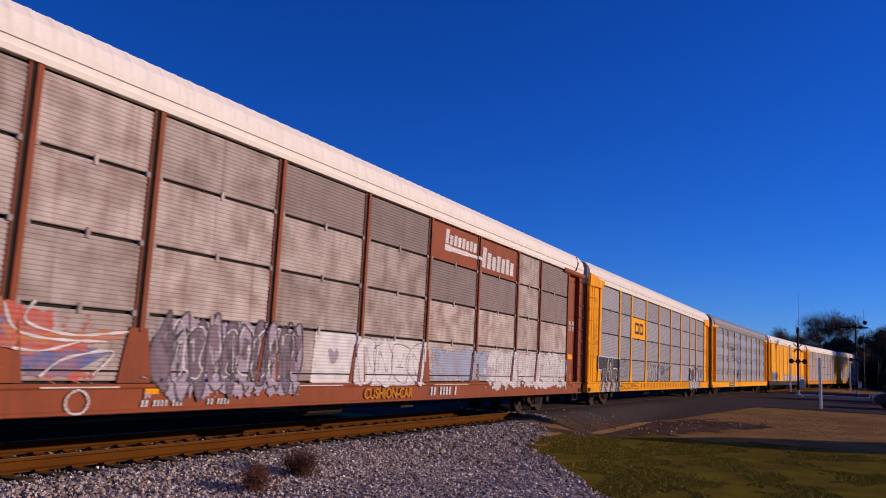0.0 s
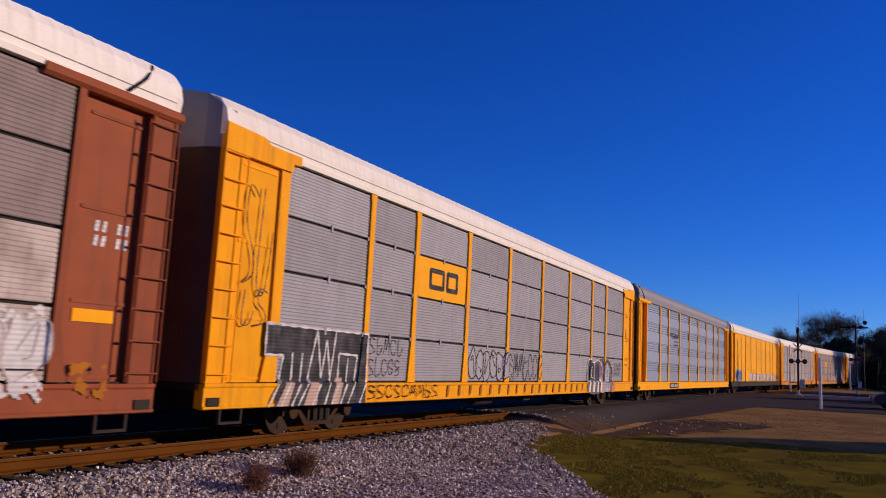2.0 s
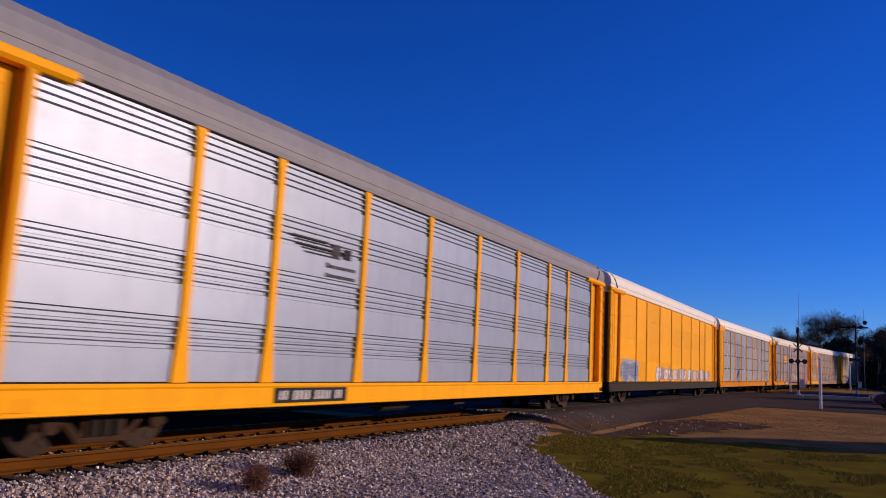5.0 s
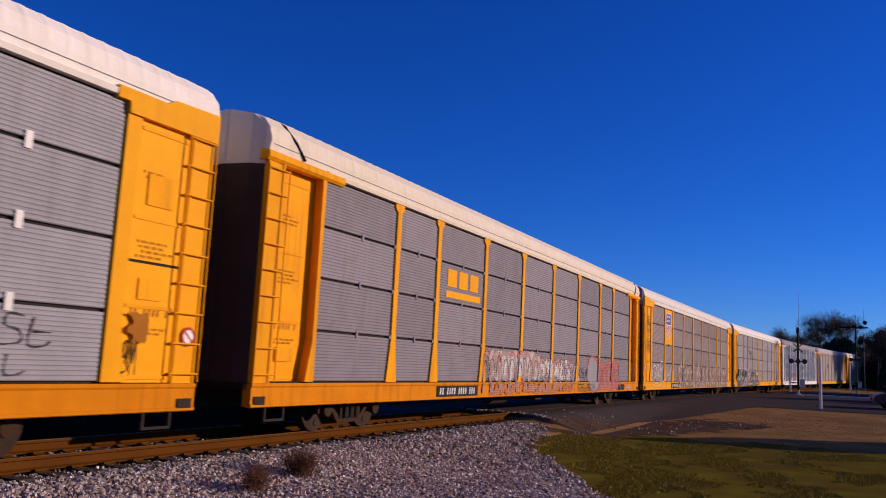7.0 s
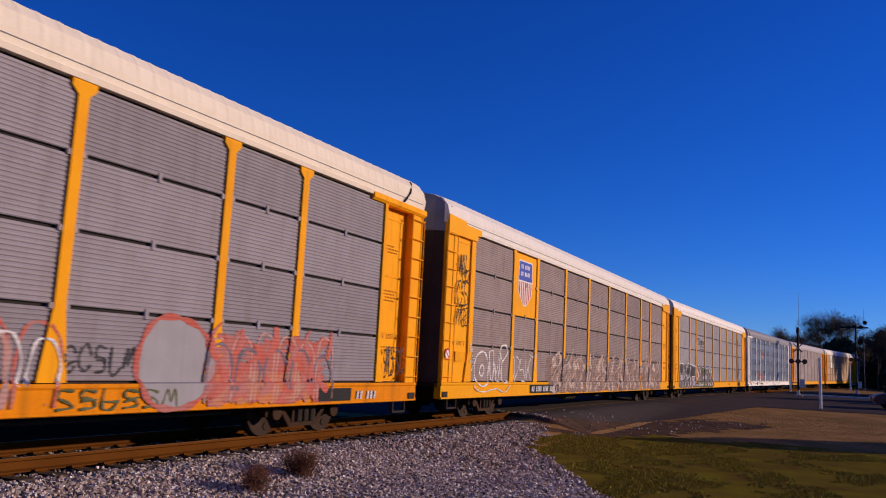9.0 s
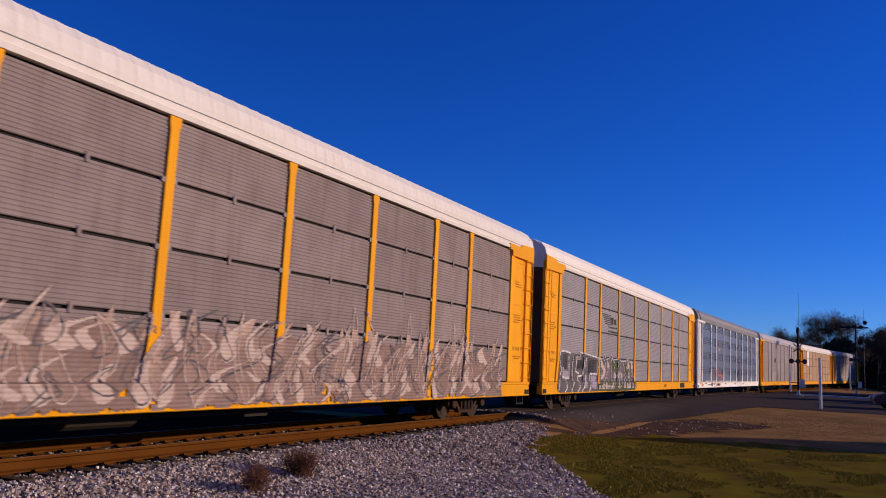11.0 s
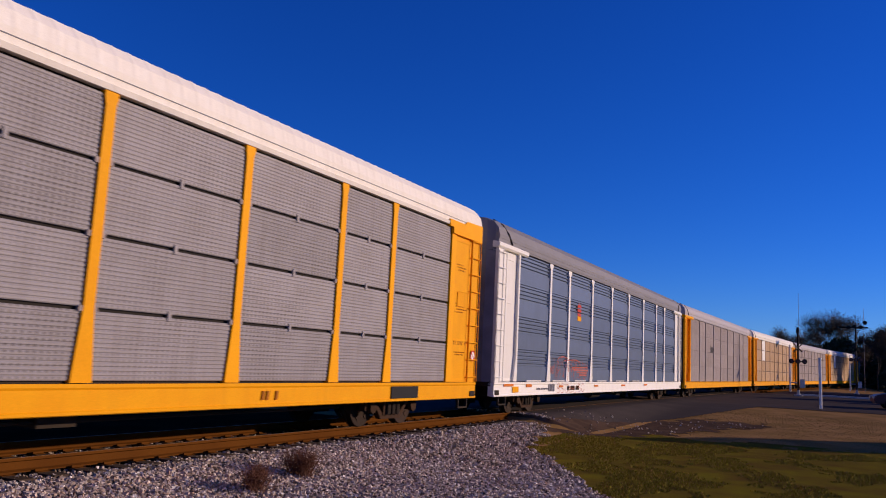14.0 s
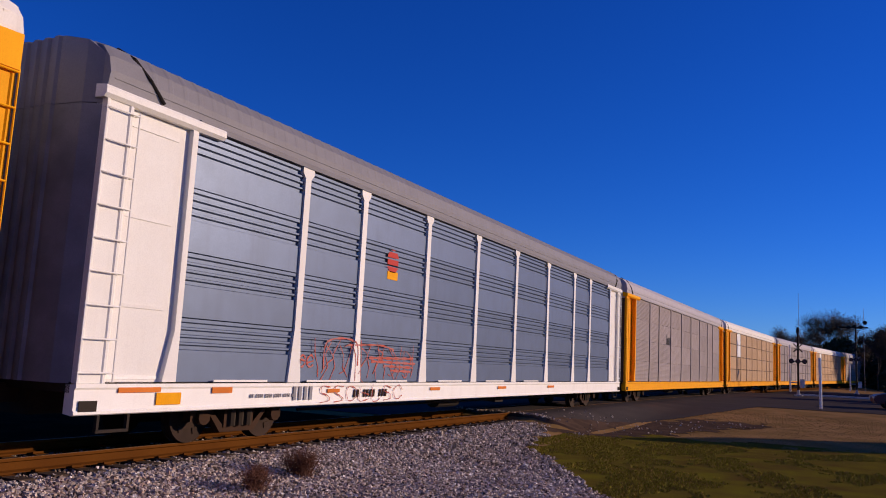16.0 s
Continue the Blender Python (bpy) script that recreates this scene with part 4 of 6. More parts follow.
# yellow and grey car with yellow sign shapes
car_f, axles_f = autorack("yellow and grey autorack car with yellow sign shapes", M_YELLOW, M_GALV_MAUVE, M_ROOF_CREAM, M_END_DARK, recess=0.2, sill=M_YELLOW_GRIME, cap=0.38, flare=0.42)
raster_paint("sign_shape", car_f, M_YELLOW_NEW, -6.75, -4.5, 3.05, 3.9, lambda Y, Z: (Z > 3.34) & (Z < 3.80) & (np.mod(Y + 6.55, 0.66) < 0.52) & (Y > -6.55) & (Y < -4.62), 0.02, "yellow block sign shapes")
raster_paint("sign_bar", car_f, M_YELLOW_NEW, -6.6, -4.55, 3.08, 3.24, lambda Y, Z: Z > 0, 0.04, "yellow sign bar")
marks_patch(car_f, -6.95, -4.6)
wash(car_f, M_GALV_BROWN, -4.1, 1.0, 0.99, 1.95, 6, "faded brown overspray", 0.35)
wash(car_f, M_SPRAY_WHITE, -4.2, 4.3, 1.0, 1.8, 16, "thin pale overspray", 0.62)
piece(car_f, -4.3, 0.2, 0.62, 2.0, [("line", M_SPRAY_RED, 0.03, arches(7, 61, 0.1, 0.98)), ("line", M_SPRAY_PINK, 0.05, arches(7, 63, 0.05, 0.9)), ("line", M_SPRAY_DUSK, 0.016, arches(9, 66, 0.2, 0.8))], "faded red graffiti of round-topped strokes")
piece(car_f, 0.2, 4.4, 0.62, 1.95, [("line", M_SPRAY_RED, 0.026, arches(6, 62, 0.05, 0.95)), ("line", M_SPRAY_PINK, 0.05, arches(6, 67, 0.05, 0.85)[::2]), ("line", M_SPRAY_WHITE, 0.02, arches(8, 68, 0.25, 0.75))], "faded red graffiti of round-topped strokes")
wash(car_f, M_SPRAY_ORANGE, -4.2, 4.4, 0.60, 0.97, 26, "orange overspray on the sill", 0.5)
scrawl(car_f, 4.4, 5.6, 1.1, 1.5, 5, M_SPRAY_BLACK, 65, width=0.02)
scrawl(car_f, 4.3, 6.4, 0.64, 0.92, 6, M_SPRAY_GREEN, 66, width=0.02)
piece(car_f, 5.6, 7.2, 0.62, 1.9, [("fill", M_GALV, [rounded([(0.0, 0.5), (0.2, 1.0), (0.7, 0.95), (1.0, 0.5), (0.7, 0.05), (0.2, 0.05)], True)]), ("line", M_SPRAY_RED, 0.05, [rounded([(0.0, 0.5), (0.2, 1.0), (0.7, 0.95), (1.0, 0.5), (0.7, 0.05), (0.2, 0.05)], True)])], "red ring graffiti")
wash(car_f, M_SPRAY_RED, 6.9, 10.3, 0.62, 1.85, 7, "red overspray", 0.1)
wash(car_f, M_SPRAY_ORANGE, 7.0, 10.4, 0.60, 1.2, 9, "orange overspray", 0.45)
piece(car_f, 6.9, 10.4, 0.62, 1.85, [("line", M_SPRAY_PINK, 0.022, arches(6, 64, 0.05, 0.98)), ("line", M_SPRAY_MAUVE, 0.03, arches(5, 65, 0.2, 0.8)), ("fill", M_SPRAY_RED, shards(7, 2, 69))], "pink graffiti lines")
scrawl(car_f, 12.25, 13.1, 1.1, 1.8, 4, M_SPRAY_BLACK, 64, width=0.022)
block("placard", car_f, M_YELLOW, XPOST - 0.17, -12.9, -12.4, 1.35, 1.6)
block("marks_panel", car_f, M_BLACK, XSILL + 0.005, 9.9, 11.0, 0.64, 0.88)
lettering(car_f, M_SPRAY_WHITE, XSILL + 0.005, 11.2, 0.66, 0.16, 6)

# brown-grey car with a shield sign
car_g, axles_g = autorack("yellow autorack car with brown-grey panels and a shield sign", M_YELLOW_NEW, M_GALV_DARK, M_ROOF_WHITE, M_END_DARK, recess=0.05, odd={(1, 3): M_YELLOW_NEW, (1, 2): M_YELLOW_NEW}, skip=((1, 3), (1, 2)), top_end=M_END_GREY)


def shield(Y, Z, grow=0.0):
    u, v = np.abs(Y + 8.16), (Z - 3.98)
    half = np.where(v > 0.45, 0.52, np.where(v > -0.25, 0.56 - 0.10 * np.abs(v - 0.1), 0.56 - 1.44 * np.maximum(0.0, -0.25 - v) ** 1.3))
    return (u < half + grow) & (v < 0.66 + grow) & (v > -0.66 - grow)


block("sign_joint_cover", car_g, M_YELLOW_NEW, XP + 0.0285, -9.05, -7.19, 3.88, 3.98)
raster_paint("sign_shield", car_g, M_WHITE, -8.9, -7.4, 3.1, 4.75, lambda Y, Z: shield(Y, Z, 0.04), 0.02, "white shield outline")
raster_paint("sign_shield_top", car_g, M_BLUE, -8.9, -7.4, 3.1, 4.75, lambda Y, Z: shield(Y, Z) & (Z > 4.05), 0.02, "blue shield field").location.x = 0.002
for k in (-3, -2, -1, 0, 1, 2, 3):
    raster_paint("sign_shield_stripe", car_g, M_RED, -8.9, -7.4, 3.1, 4.75, lambda Y, Z: shield(Y, Z) & (Z < 4.03) & (np.abs(Y + 8.16 - 0.16 * k) < 0.04), 0.02, "red shield stripe").location.x = 0.002
for z in (4.42, 4.20):
    ob = lettering(car_g, M_WHITE, XP + 0.038, -8.55, z, 0.13, 7, "white sign bars")
scrawl(car_g, -12.95, -12.3, 3.6, 4.3, 2, M_SPRAY_BLACK, 70, width=0.026)
scrawl(car_g, -13.05, -12.3, 2.9, 3.6, 2, M_SPRAY_BLACK, 74, width=0.026)
scrawl(car_g, -13.05, -12.2, 2.4, 2.9, 2, M_SPRAY_BLACK, 75, width=0.02)
piece(car_g, -12.1, -9.1, 0.7, 2.0, [("line", M_SPRAY_WHITE, 0.03, [
    rounded([(0.30, 0.85), (0.17, 0.72), (0.14, 0.42), (0.24, 0.15), (0.40, 0.2), (0.45, 0.5), (0.40, 0.76)], True), rounded([(0.29, 0.56), (0.25, 0.44), (0.30, 0.34), (0.35, 0.44), (0.33, 0.56)], True),
    rounded([(0.46, 0.85), (0.5, 0.35), (0.55, 0.25), (0.59, 0.6), (0.64, 0.25), (0.69, 0.3), (0.72, 0.75)]), rounded([(0.46, 0.85), (0.55, 0.88), (0.57, 0.55)]),
    rounded([(0.76, 0.72), (0.72, 0.85), (0.75, 1.0), (0.86, 1.02), (0.9, 0.86), (0.82, 0.72), (0.76, 0.6), (0.78, 0.22), (0.9, 0.24)])]),
    ("line", M_SPRAY_WHITE, 0.018, [rounded([(0.16, 0.35), (0.12, 0.12), (0.3, 0.02), (0.6, 0.08), (0.8, 0.0), (0.95, 0.15)]), rounded([(0.02, 1.0), (0.0, 0.85), (0.08, 0.9), (0.05, 0.72), (0.0, 0.6)]), rounded([(0.06, 0.62), (0.12, 0.7), (0.1, 0.5), (0.04, 0.45)]), rounded([(0.6, 0.2), (0.66, 0.55), (0.69, 0.9)])])], "white outlined graffiti")
piece(car_g, -9.0, -7.0, 0.85, 1.85, [("line", M_SPRAY_WHITE, 0.02, [rounded([(0.05, 0.9), (0.1, 0.5), (0.05, 0.15), (0.2, 0.4), (0.28, 0.75), (0.15, 0.9)]), rounded([(0.35, 0.85), (0.3, 0.5), (0.45, 0.5), (0.5, 0.2), (0.35, 0.15)]), rounded([(0.55, 0.8), (0.58, 0.2), (0.65, 0.6), (0.75, 0.85), (0.68, 0.5), (0.82, 0.15)]), rounded([(0.7, 0.98), (0.85, 0.9), (0.95, 0.98), (0.9, 0.7), (0.98, 0.5)])])], "white scrawled graffiti")
marks_patch(car_g, -7.6, -4.9)
for k in range(4):
    a, b = -5.7 + 4.3 * k, -1.4 + 4.3 * k
    wash(car_g, M_SPRAY_BROWN, a - (0.0 if k else 0.4), b, 0.60, 1.8, 3 + k, "dusty brown overspray", -0.1)
    piece(car_g, a, b, 0.60, 1.95, [("fill", M_TAN_PAINT, shards(8, 1, 72 + k, 1.5) + shards(8, 2, 76 + k, 1.2)), ("fill", M_SPRAY_SAND, shards(7, 2, 80 + k, 1.4)), ("line", M_SPRAY_DUSK, 0.014, shards(7, 2, 90 + k, 1.2)), ("line", M_SPRAY_SAND, 0.012, shards(8, 1, 72 + k, 1.5))], "tan and sand graffiti in slanting slivers")
block("placard", car_g, M_YELLOW, XPOST - 0.02, -12.9, -12.3, 1.5, 1.75)

# grey panelled car with stripes sign and dark graffiti
car_h, axles_h = autorack("yellow and grey autorack car with black and white graffiti", M_YELLOW_NEW, M_GALV_PERF, M_ROOF_WHITE, M_END_DARK, recess=0.04)
for k in range(6):
    block("sign_stripe", car_h, M_BLACK, XP + 0.034, -6.75 + k * 0.09, -5.5 + k * 0.06, 3.70 - k * 0.075, 3.735 - k * 0.075, "black sign stripe")
letter_blocks(car_h, M_SPRAY_BLACK, -5.45, -4.6, 3.36, 3.68, 2, seed=81)
letter_blocks(car_h, M_SPRAY_BLACK, -5.85, -4.5, 3.18, 3.29, 7, seed=82)
letter_blocks(car_h, M_SPRAY_BLACK, -5.85, -4.4, 3.00, 3.11, 8, seed=83)
piece(car_h, -12.2, -7.25, 0.62, 2.1, [("fill", M_SPRAY_DUSK, [[(0.0, 0.1), (0.05, 0.9), (0.1, 0.97), (0.42, 0.93), (0.42, 0.78), (0.52, 0.78), (0.52, 0.98), (1.0, 0.9), (0.97, 0.0), (0.05, 0.0)]]),
    ("fill", M_SPRAY_BLACK, [[(0.13, 0.55), (0.13, 0.9), (0.22, 0.9), (0.22, 0.55)], [(0.3, 0.3), (0.34, 0.86), (0.4, 0.86), (0.37, 0.3)], [(0.45, 0.55), (0.47, 0.78), (0.6, 0.78), (0.6, 0.55)], [(0.72, 0.45), (0.74, 0.86), (0.95, 0.82), (0.93, 0.45)]]),
    ("fill", M_SPRAY_LILAC, [[(0.14, 0.36), (0.15, 0.52), (0.25, 0.5), (0.25, 0.34)], [(0.62, 0.1), (0.64, 0.4), (0.7, 0.4), (0.68, 0.1)], [(0.8, 0.1), (0.81, 0.4), (0.94, 0.4), (0.92, 0.05)]]), ("line", M_SPRAY_WHITE, 0.036, [rounded([(0.02, 0.05), (0.05, 0.3), (0.1, 0.55), (0.04, 0.7), (0.05, 0.92), (0.16, 0.97), (0.3, 0.93)]), [(0.14, 0.6), (0.13, 0.35), (0.27, 0.33), (0.26, 0.86)], [(0.18, 0.36), (0.2, 0.1), (0.15, 0.0)], [(0.36, 0.86), (0.34, 0.45), (0.36, 0.25), (0.3, 0.0)],
        [(0.45, 0.9), (0.42, 0.5), (0.5, 0.45)], [(0.52, 0.78), (0.52, 0.98), (1.0, 0.88), (0.98, 0.45), (0.78, 0.45), (0.77, 0.1), (0.72, 0.0)], [(0.62, 0.8), (0.58, 0.4), (0.47, 0.38), (0.5, 0.1), (0.44, 0.0)], [(0.68, 0.85), (0.66, 0.45), (0.6, 0.1), (0.55, 0.0)]])], "black and grey graffiti with white outlines")
jag = np.random.default_rng(85)
bolts, darts = [], []
for k in range(11):
    u = 0.05 + k * 0.083
    step = [u + jag.uniform(-0.035, 0.035) for _ in range(6)]
    bolts.append([(step[0] - 0.03, 0.93), (step[1], 0.78), (step[2] + 0.02, 0.62), (step[3] - 0.01, 0.46), (step[4] + 0.03, 0.32), (step[5], 0.1)])
    for v in (0.66, 0.38, 0.08):
        a, h = u + jag.uniform(-0.02, 0.03), jag.uniform(0.14, 0.26)
        if jag.random() < 0.75:
            darts.append([(a, v), (a + jag.uniform(-0.01, 0.02), v + h), (a + 0.035, v + 0.55 * h), (a + jag.uniform(0.03, 0.055), v + 0.1 * h)])
outline = [(0.0, 0.02), (0.0, 0.86), (0.08, 0.9), (0.12, 1.02), (0.17, 0.88), (0.26, 0.93), (0.30, 1.03), (0.35, 0.88), (0.47, 0.92), (0.52, 1.0), (0.57, 0.86), (0.72, 0.88), (0.78, 0.98), (0.83, 0.84), (0.94, 0.86), (0.90, 0.6), (0.96, 0.35), (0.98, 0.04)]
piece(car_h, -7.1, -1.3, 0.6, 2.05, [("fill", M_SPRAY_DUSK, [outline]),
    ("fill", M_SPRAY_GREEN, [rounded([(0.0, 0.02), (0.0, 0.2), (0.3, 0.3), (0.6, 0.22), (0.96, 0.3), (0.97, 0.02)], True, 3), rounded([(0.3, 0.6), (0.34, 0.85), (0.48, 0.84), (0.5, 0.62)], True, 3), rounded([(0.66, 0.5), (0.7, 0.8), (0.82, 0.76), (0.78, 0.5)], True, 3)]),
    ("fill", M_SPRAY_MAUVE, [rounded([(0.14, 0.4), (0.18, 0.8), (0.28, 0.75), (0.26, 0.36)], True, 3), rounded([(0.5, 0.35), (0.54, 0.7), (0.64, 0.66), (0.62, 0.34)], True, 3)]),
    ("fill", M_SPRAY_SAND, darts + [rounded([(0.02, 0.72), (0.1, 0.74), (0.16, 0.55), (0.1, 0.36), (0.02, 0.33), (0.09, 0.5), (0.08, 0.62)], True, 4)]),
    ("fill", M_SPRAY_PINK, darts[1::3]),
    ("line", M_SPRAY_WHITE, 0.014, [q + q[:1] for q in darts] + bolts + [outline[1:]])], "olive and dark graffiti with pale jagged slivers")
marks_patch(car_h, -7.4, -5.0)
block("placard", car_h, M_YELLOW, XPOST - 0.02, 12.45, 12.95, 2.9, 3.25, "stencilled data panel")
block("marks_panel", car_h, M_BLACK, XSILL + 0.005, 9.3, 10.5, 0.64, 0.9)
lettering(car_h, M_OCHRE, XSILL + 0.005, 5.0, 0.70, 0.15, 4)

# white car with ribbed panels
car_i, axles_i = autorack("white autorack car with ribbed grey panels", M_WHITE, M_GALV_BLUE, M_ROOF_GREY, M_END_GREY, ribs="group", recess=0.09, gap=False, cap=0.34, flare=0.36)
raster_paint("sign_badge", car_i, M_RED, -6.3, -5.4, 3.1, 3.9, lambda Y, Z: (np.hypot((Y + 5.85) * 1.0, Z - 3.6) < 0.26) & (np.abs(Y + 5.85) < 0.22) & (np.mod(Z, 0.16) < 0.12), 0.02, "red sign badge")
raster_paint("sign_badge_base", car_i, M_YELLOW_NEW, -6.2, -5.5, 3.2, 3.4, lambda Y, Z: np.abs(Y + 5.85) < 0.22, 0.02, "yellow sign base")
piece(car_i, -8.6, -4.6, 1.0, 1.8, [("line", M_SPRAY_RED, 0.012, spikes(13, 91)), ("line", M_SPRAY_RED, 0.02, [rounded([(0.1, 0.3), (0.12, 0.95), (0.35, 1.0), (0.38, 0.4)]), rounded([(0.3, 0.9), (0.6, 0.95), (0.75, 0.85)])])], "red scrawled graffiti")
piece(car_i, -6.6, -4.6, 1.15, 1.6, [("line", M_SPRAY_RED, 0.03, [[(0.0, 0.75), (0.95, 0.8)], [(0.05, 0.6), (1.0, 0.55)], [(0.3, 0.4), (0.95, 0.35)], [(0.45, 0.2), (0.9, 0.15)]])], "red sprayed bars")
scrawl(car_i, -9.0, -8.5, 1.25, 1.5, 2, M_SPRAY_RED, 94, "red scrawled graffiti", 0.02)
scrawl(car_i, -8.4, -5.2, 0.6, 0.95, 7, M_SPRAY_RED, 93, "red scrawled graffiti", 0.010)
for y0, y1, z0, z1, mt, nm in ((-13.0, -12.25, 0.86, 0.93, M_ORANGE, "reflector"), (-12.32, -11.85, 0.68, 0.85, M_YELLOW_NEW, "yellow_placard"), (-11.2, -10.75, 0.83, 0.92, M_ORANGE, "reflector"),
                           (-8.1, -7.7, 0.8, 0.87, M_ORANGE, "reflector"), (-3.9, -3.4, 0.8, 0.87, M_ORANGE, "reflector"), (0.2, 0.8, 0.8, 0.87, M_ORANGE, "reflector"), (4.4, 5.0, 0.8, 0.87, M_ORANGE, "reflector")):
    block(nm, car_i, mt, XSILL + 0.005, y0, y1, z0, z1)
lettering(car_i, M_BOGIE, XSILL + 0.004, -7.2, 0.70, 0.15, 11)
lettering(car_i, M_ROOF_GREY, XSILL + 0.004, -10.3, 0.74, 0.06, 24)
for k in range(4):
    block("barcode_bar", car_i, M_ROOF_GREY, XSILL + 0.005, -9.15 + k * 0.16, -9.07 + k * 0.16, 0.68, 0.92)
for b in (0, 1, 2, 3, 4, 5):
    c = (EDGES[b] + EDGES[b + 1]) / 2
    block("deck_bracket", car_i, M_WHITE, XSILL - 0.005, c - 0.65, c + 0.65, 1.0, 1.035)

# small stencilled data on the end doors
for car, rec, ends in ((car_b, 0.05, (1,)), (car_c, 0.2, (-1,)), (car_e, 0.05, (1,)), (car_f, 0.2, (-1, 1)), (car_g, 0.05, (-1, 1)), (car_h, 0.04, (-1, 1))):
    for e in ends:
        y = 12.35 if e == 1 else -13.05
        for k, z in enumerate((3.95, 3.88, 3.81, 2.95, 2.88, 2.81, 2.74, 1.72, 1.66)):
            lettering(car, M_STENCIL, XPOST - rec + 0.006, y + 0.05 * (k % 3), z, 0.035, 14 + (k * 5) % 9, "small brown stencilled data")
        lettering(car, M_STENCIL, XPOST - rec + 0.006, y, 1.92, 0.10, 9, "brown stencilled marks")
for car, y in ((car_e, 13.3), (car_h, 13.3), (car_g, -13.55)):
    raster_paint("warning_disc", car, M_WHITE, y, y + 0.3, 1.5, 1.85, lambda Y, Z: np.hypot(Y - y - 0.15, Z - 1.67) < 0.13, 0.02, "white warning disc")
    raster_paint("warning_ring", car, M_RED, y, y + 0.3, 1.5, 1.85, lambda Y, Z: (np.abs(np.hypot(Y - y - 0.15, Z - 1.67) - 0.12) < 0.02) | ((np.abs(Y - y - 0.15 + Z - 1.67) < 0.02) & (np.hypot(Y - y - 0.15, Z - 1.67) < 0.12)), 0.015, "red warning ring").location.x = 0.003

# cars further back in the train
car_j, axles_j = autorack("yellow autorack car with plain lilac-grey panels", M_YELLOW_NEW, M_GALV_WARM, M_ROOF_LILAC, M_END_DARK, recess=0.2, gap=False, post=M_GALV_WARM)
letter_blocks(car_j, M_SPRAY_BLACK, -5.4, -4.4, 2.95, 3.5, 6, seed=94)
car_k, axles_k = autorack("tan-yellow autorack car with a white sign panel", M_YELLOW, M_TAN_PANEL, M_ROOF_WHITE, M_END_DARK, recess=0.1, odd={(1, 3): M_WHITE, (1, 2): M_WHITE}, skip=((1, 3), (1, 2)), post=M_TAN_PANEL)
car_l, axles_l = autorack("yellow autorack car with brown-grey panels", M_YELLOW, M_GALV_WARM, M_ROOF_LILAC, M_END_DARK, recess=0.1, post=M_GALV_WARM)
far_m = copy_thing(car_k, pose(0, 0, 0))
far_n = copy_thing(car_l, pose(0, 0, 0))
far_o = copy_thing(car_j, pose(0, 0, 0))
TRAIN = [car_a, car_b, car_c, car_d, car_e, car_f, car_g, car_h, car_i, car_j, car_k, car_l, far_m, far_n, far_o]
SPINNING = [axles_a, axles_b, axles_c, axles_d, axles_e, axles_f, axles_g, axles_h, axles_i, axles_j]


# ---- ground ----
def smooth(a, b, v):
    t = min(1.0, max(0.0, (v - a) / (b - a)))
    return t * t * (3 - 2 * t)


def ground_z(x, y):
    p, a = track_at(y)
    u = abs(x - p.x)
    side = -0.44 + 0.40 * smooth(27, 46, y) + 0.16 * smooth(45, 95, y)
    bed = -0.245 + p.z
    if 23.6 < y < 78:
        bed = -0.022 + p.z
    z = bed + (side - bed) * smooth(1.45, 3.6, u)
    far = math.hypot(x, y - 60)
    return z + 1.2 * smooth(140, 500, far) * (0.6 + 0.4 * math.sin(x * 0.01))


def sheet(name, xs, ys, keep, lift, mat):
    verts, faces, index = [], [], {}

    def vert(i, j):
        if (i, j) not in index:
            index[i, j] = len(verts)
            verts.append((xs[i], ys[j], ground_z(xs[i], ys[j]) + lift))
        return index[i, j]
    for i in range(len(xs) - 1):
        for j in range(len(ys) - 1):
            if keep((xs[i] + xs[i + 1]) / 2, (ys[j] + ys[j + 1]) / 2):
                faces.append((vert(i, j), vert(i + 1, j), vert(i + 1, j + 1), vert(i, j + 1)))
    me = bpy.data.meshes.new(name)
    me.from_pydata(verts, [], faces)
    me.materials.append(mat)
    for f in me.polygons:
        f.use_smooth = True
    return tagged(new(name, me), kind="structure")


def ground_material(name, a, b, c, size, grain, edge=(0.44, 0.57)):
    m = material(name, a, 0.95, second=b, scale=size, amount=1.0, streak=0.0, streak_colour=c, grain=grain, bump=0.8, spread=0.0, gloss=0.0, edge=edge)
    return m


M_SOIL = ground_material("dry_winter_lawn", (0.36, 0.205, 0.08), (0.27, 0.16, 0.058), (0.20, 0.15, 0.04), 1.4, 45)
M_GREEN = ground_material("mossy_lawn", (0.185, 0.155, 0.016), (0.115, 0.064, 0.02), (0.030, 0.019, 0.009), 3.2, 50, (0.3, 0.72))
M_BED = ground_material("fine_gravel_bed", (0.10, 0.08, 0.07), (0.15, 0.125, 0.11), (0.06, 0.046, 0.038), 5.0, 40)

coarse = [-2500, -1200, -600, -320, -180, -100, -60, -40, -28] + [-20 + 0.8 * i for i in range(76)] + [44, 52, 66, 90, 130, 190, 300, 600, 1200, 2500]
deep = [-1500, -600, -250, -120, -60, -30, -15] + [-8 + 1.0 * i for i in range(110)] + [106, 114, 126, 145, 170, 200, 240, 300, 420, 700, 1400, 3500]
tagged(sheet("ground", coarse, deep, lambda x, y: True, 0.0, M_SOIL), label="dry brown winter grass beside the railway", category="ground")
# near-black sheet deepens the train's shade beyond the track by colour
M_FAR_SHADE = ground_material("painted_far_shade", (0.022, 0.014, 0.008), (0.032, 0.020, 0.011), (0.015, 0.01, 0.006), 3.0, 40)
tagged(sheet("cinder_strip", [-26 + 1.0 * i for i in range(25)], [-40 + 2.0 * i for i in range(70)], lambda x, y: y < 22 or y > 78, 0.012, M_FAR_SHADE), label="dark cinder strip beyond the track", category="ground")
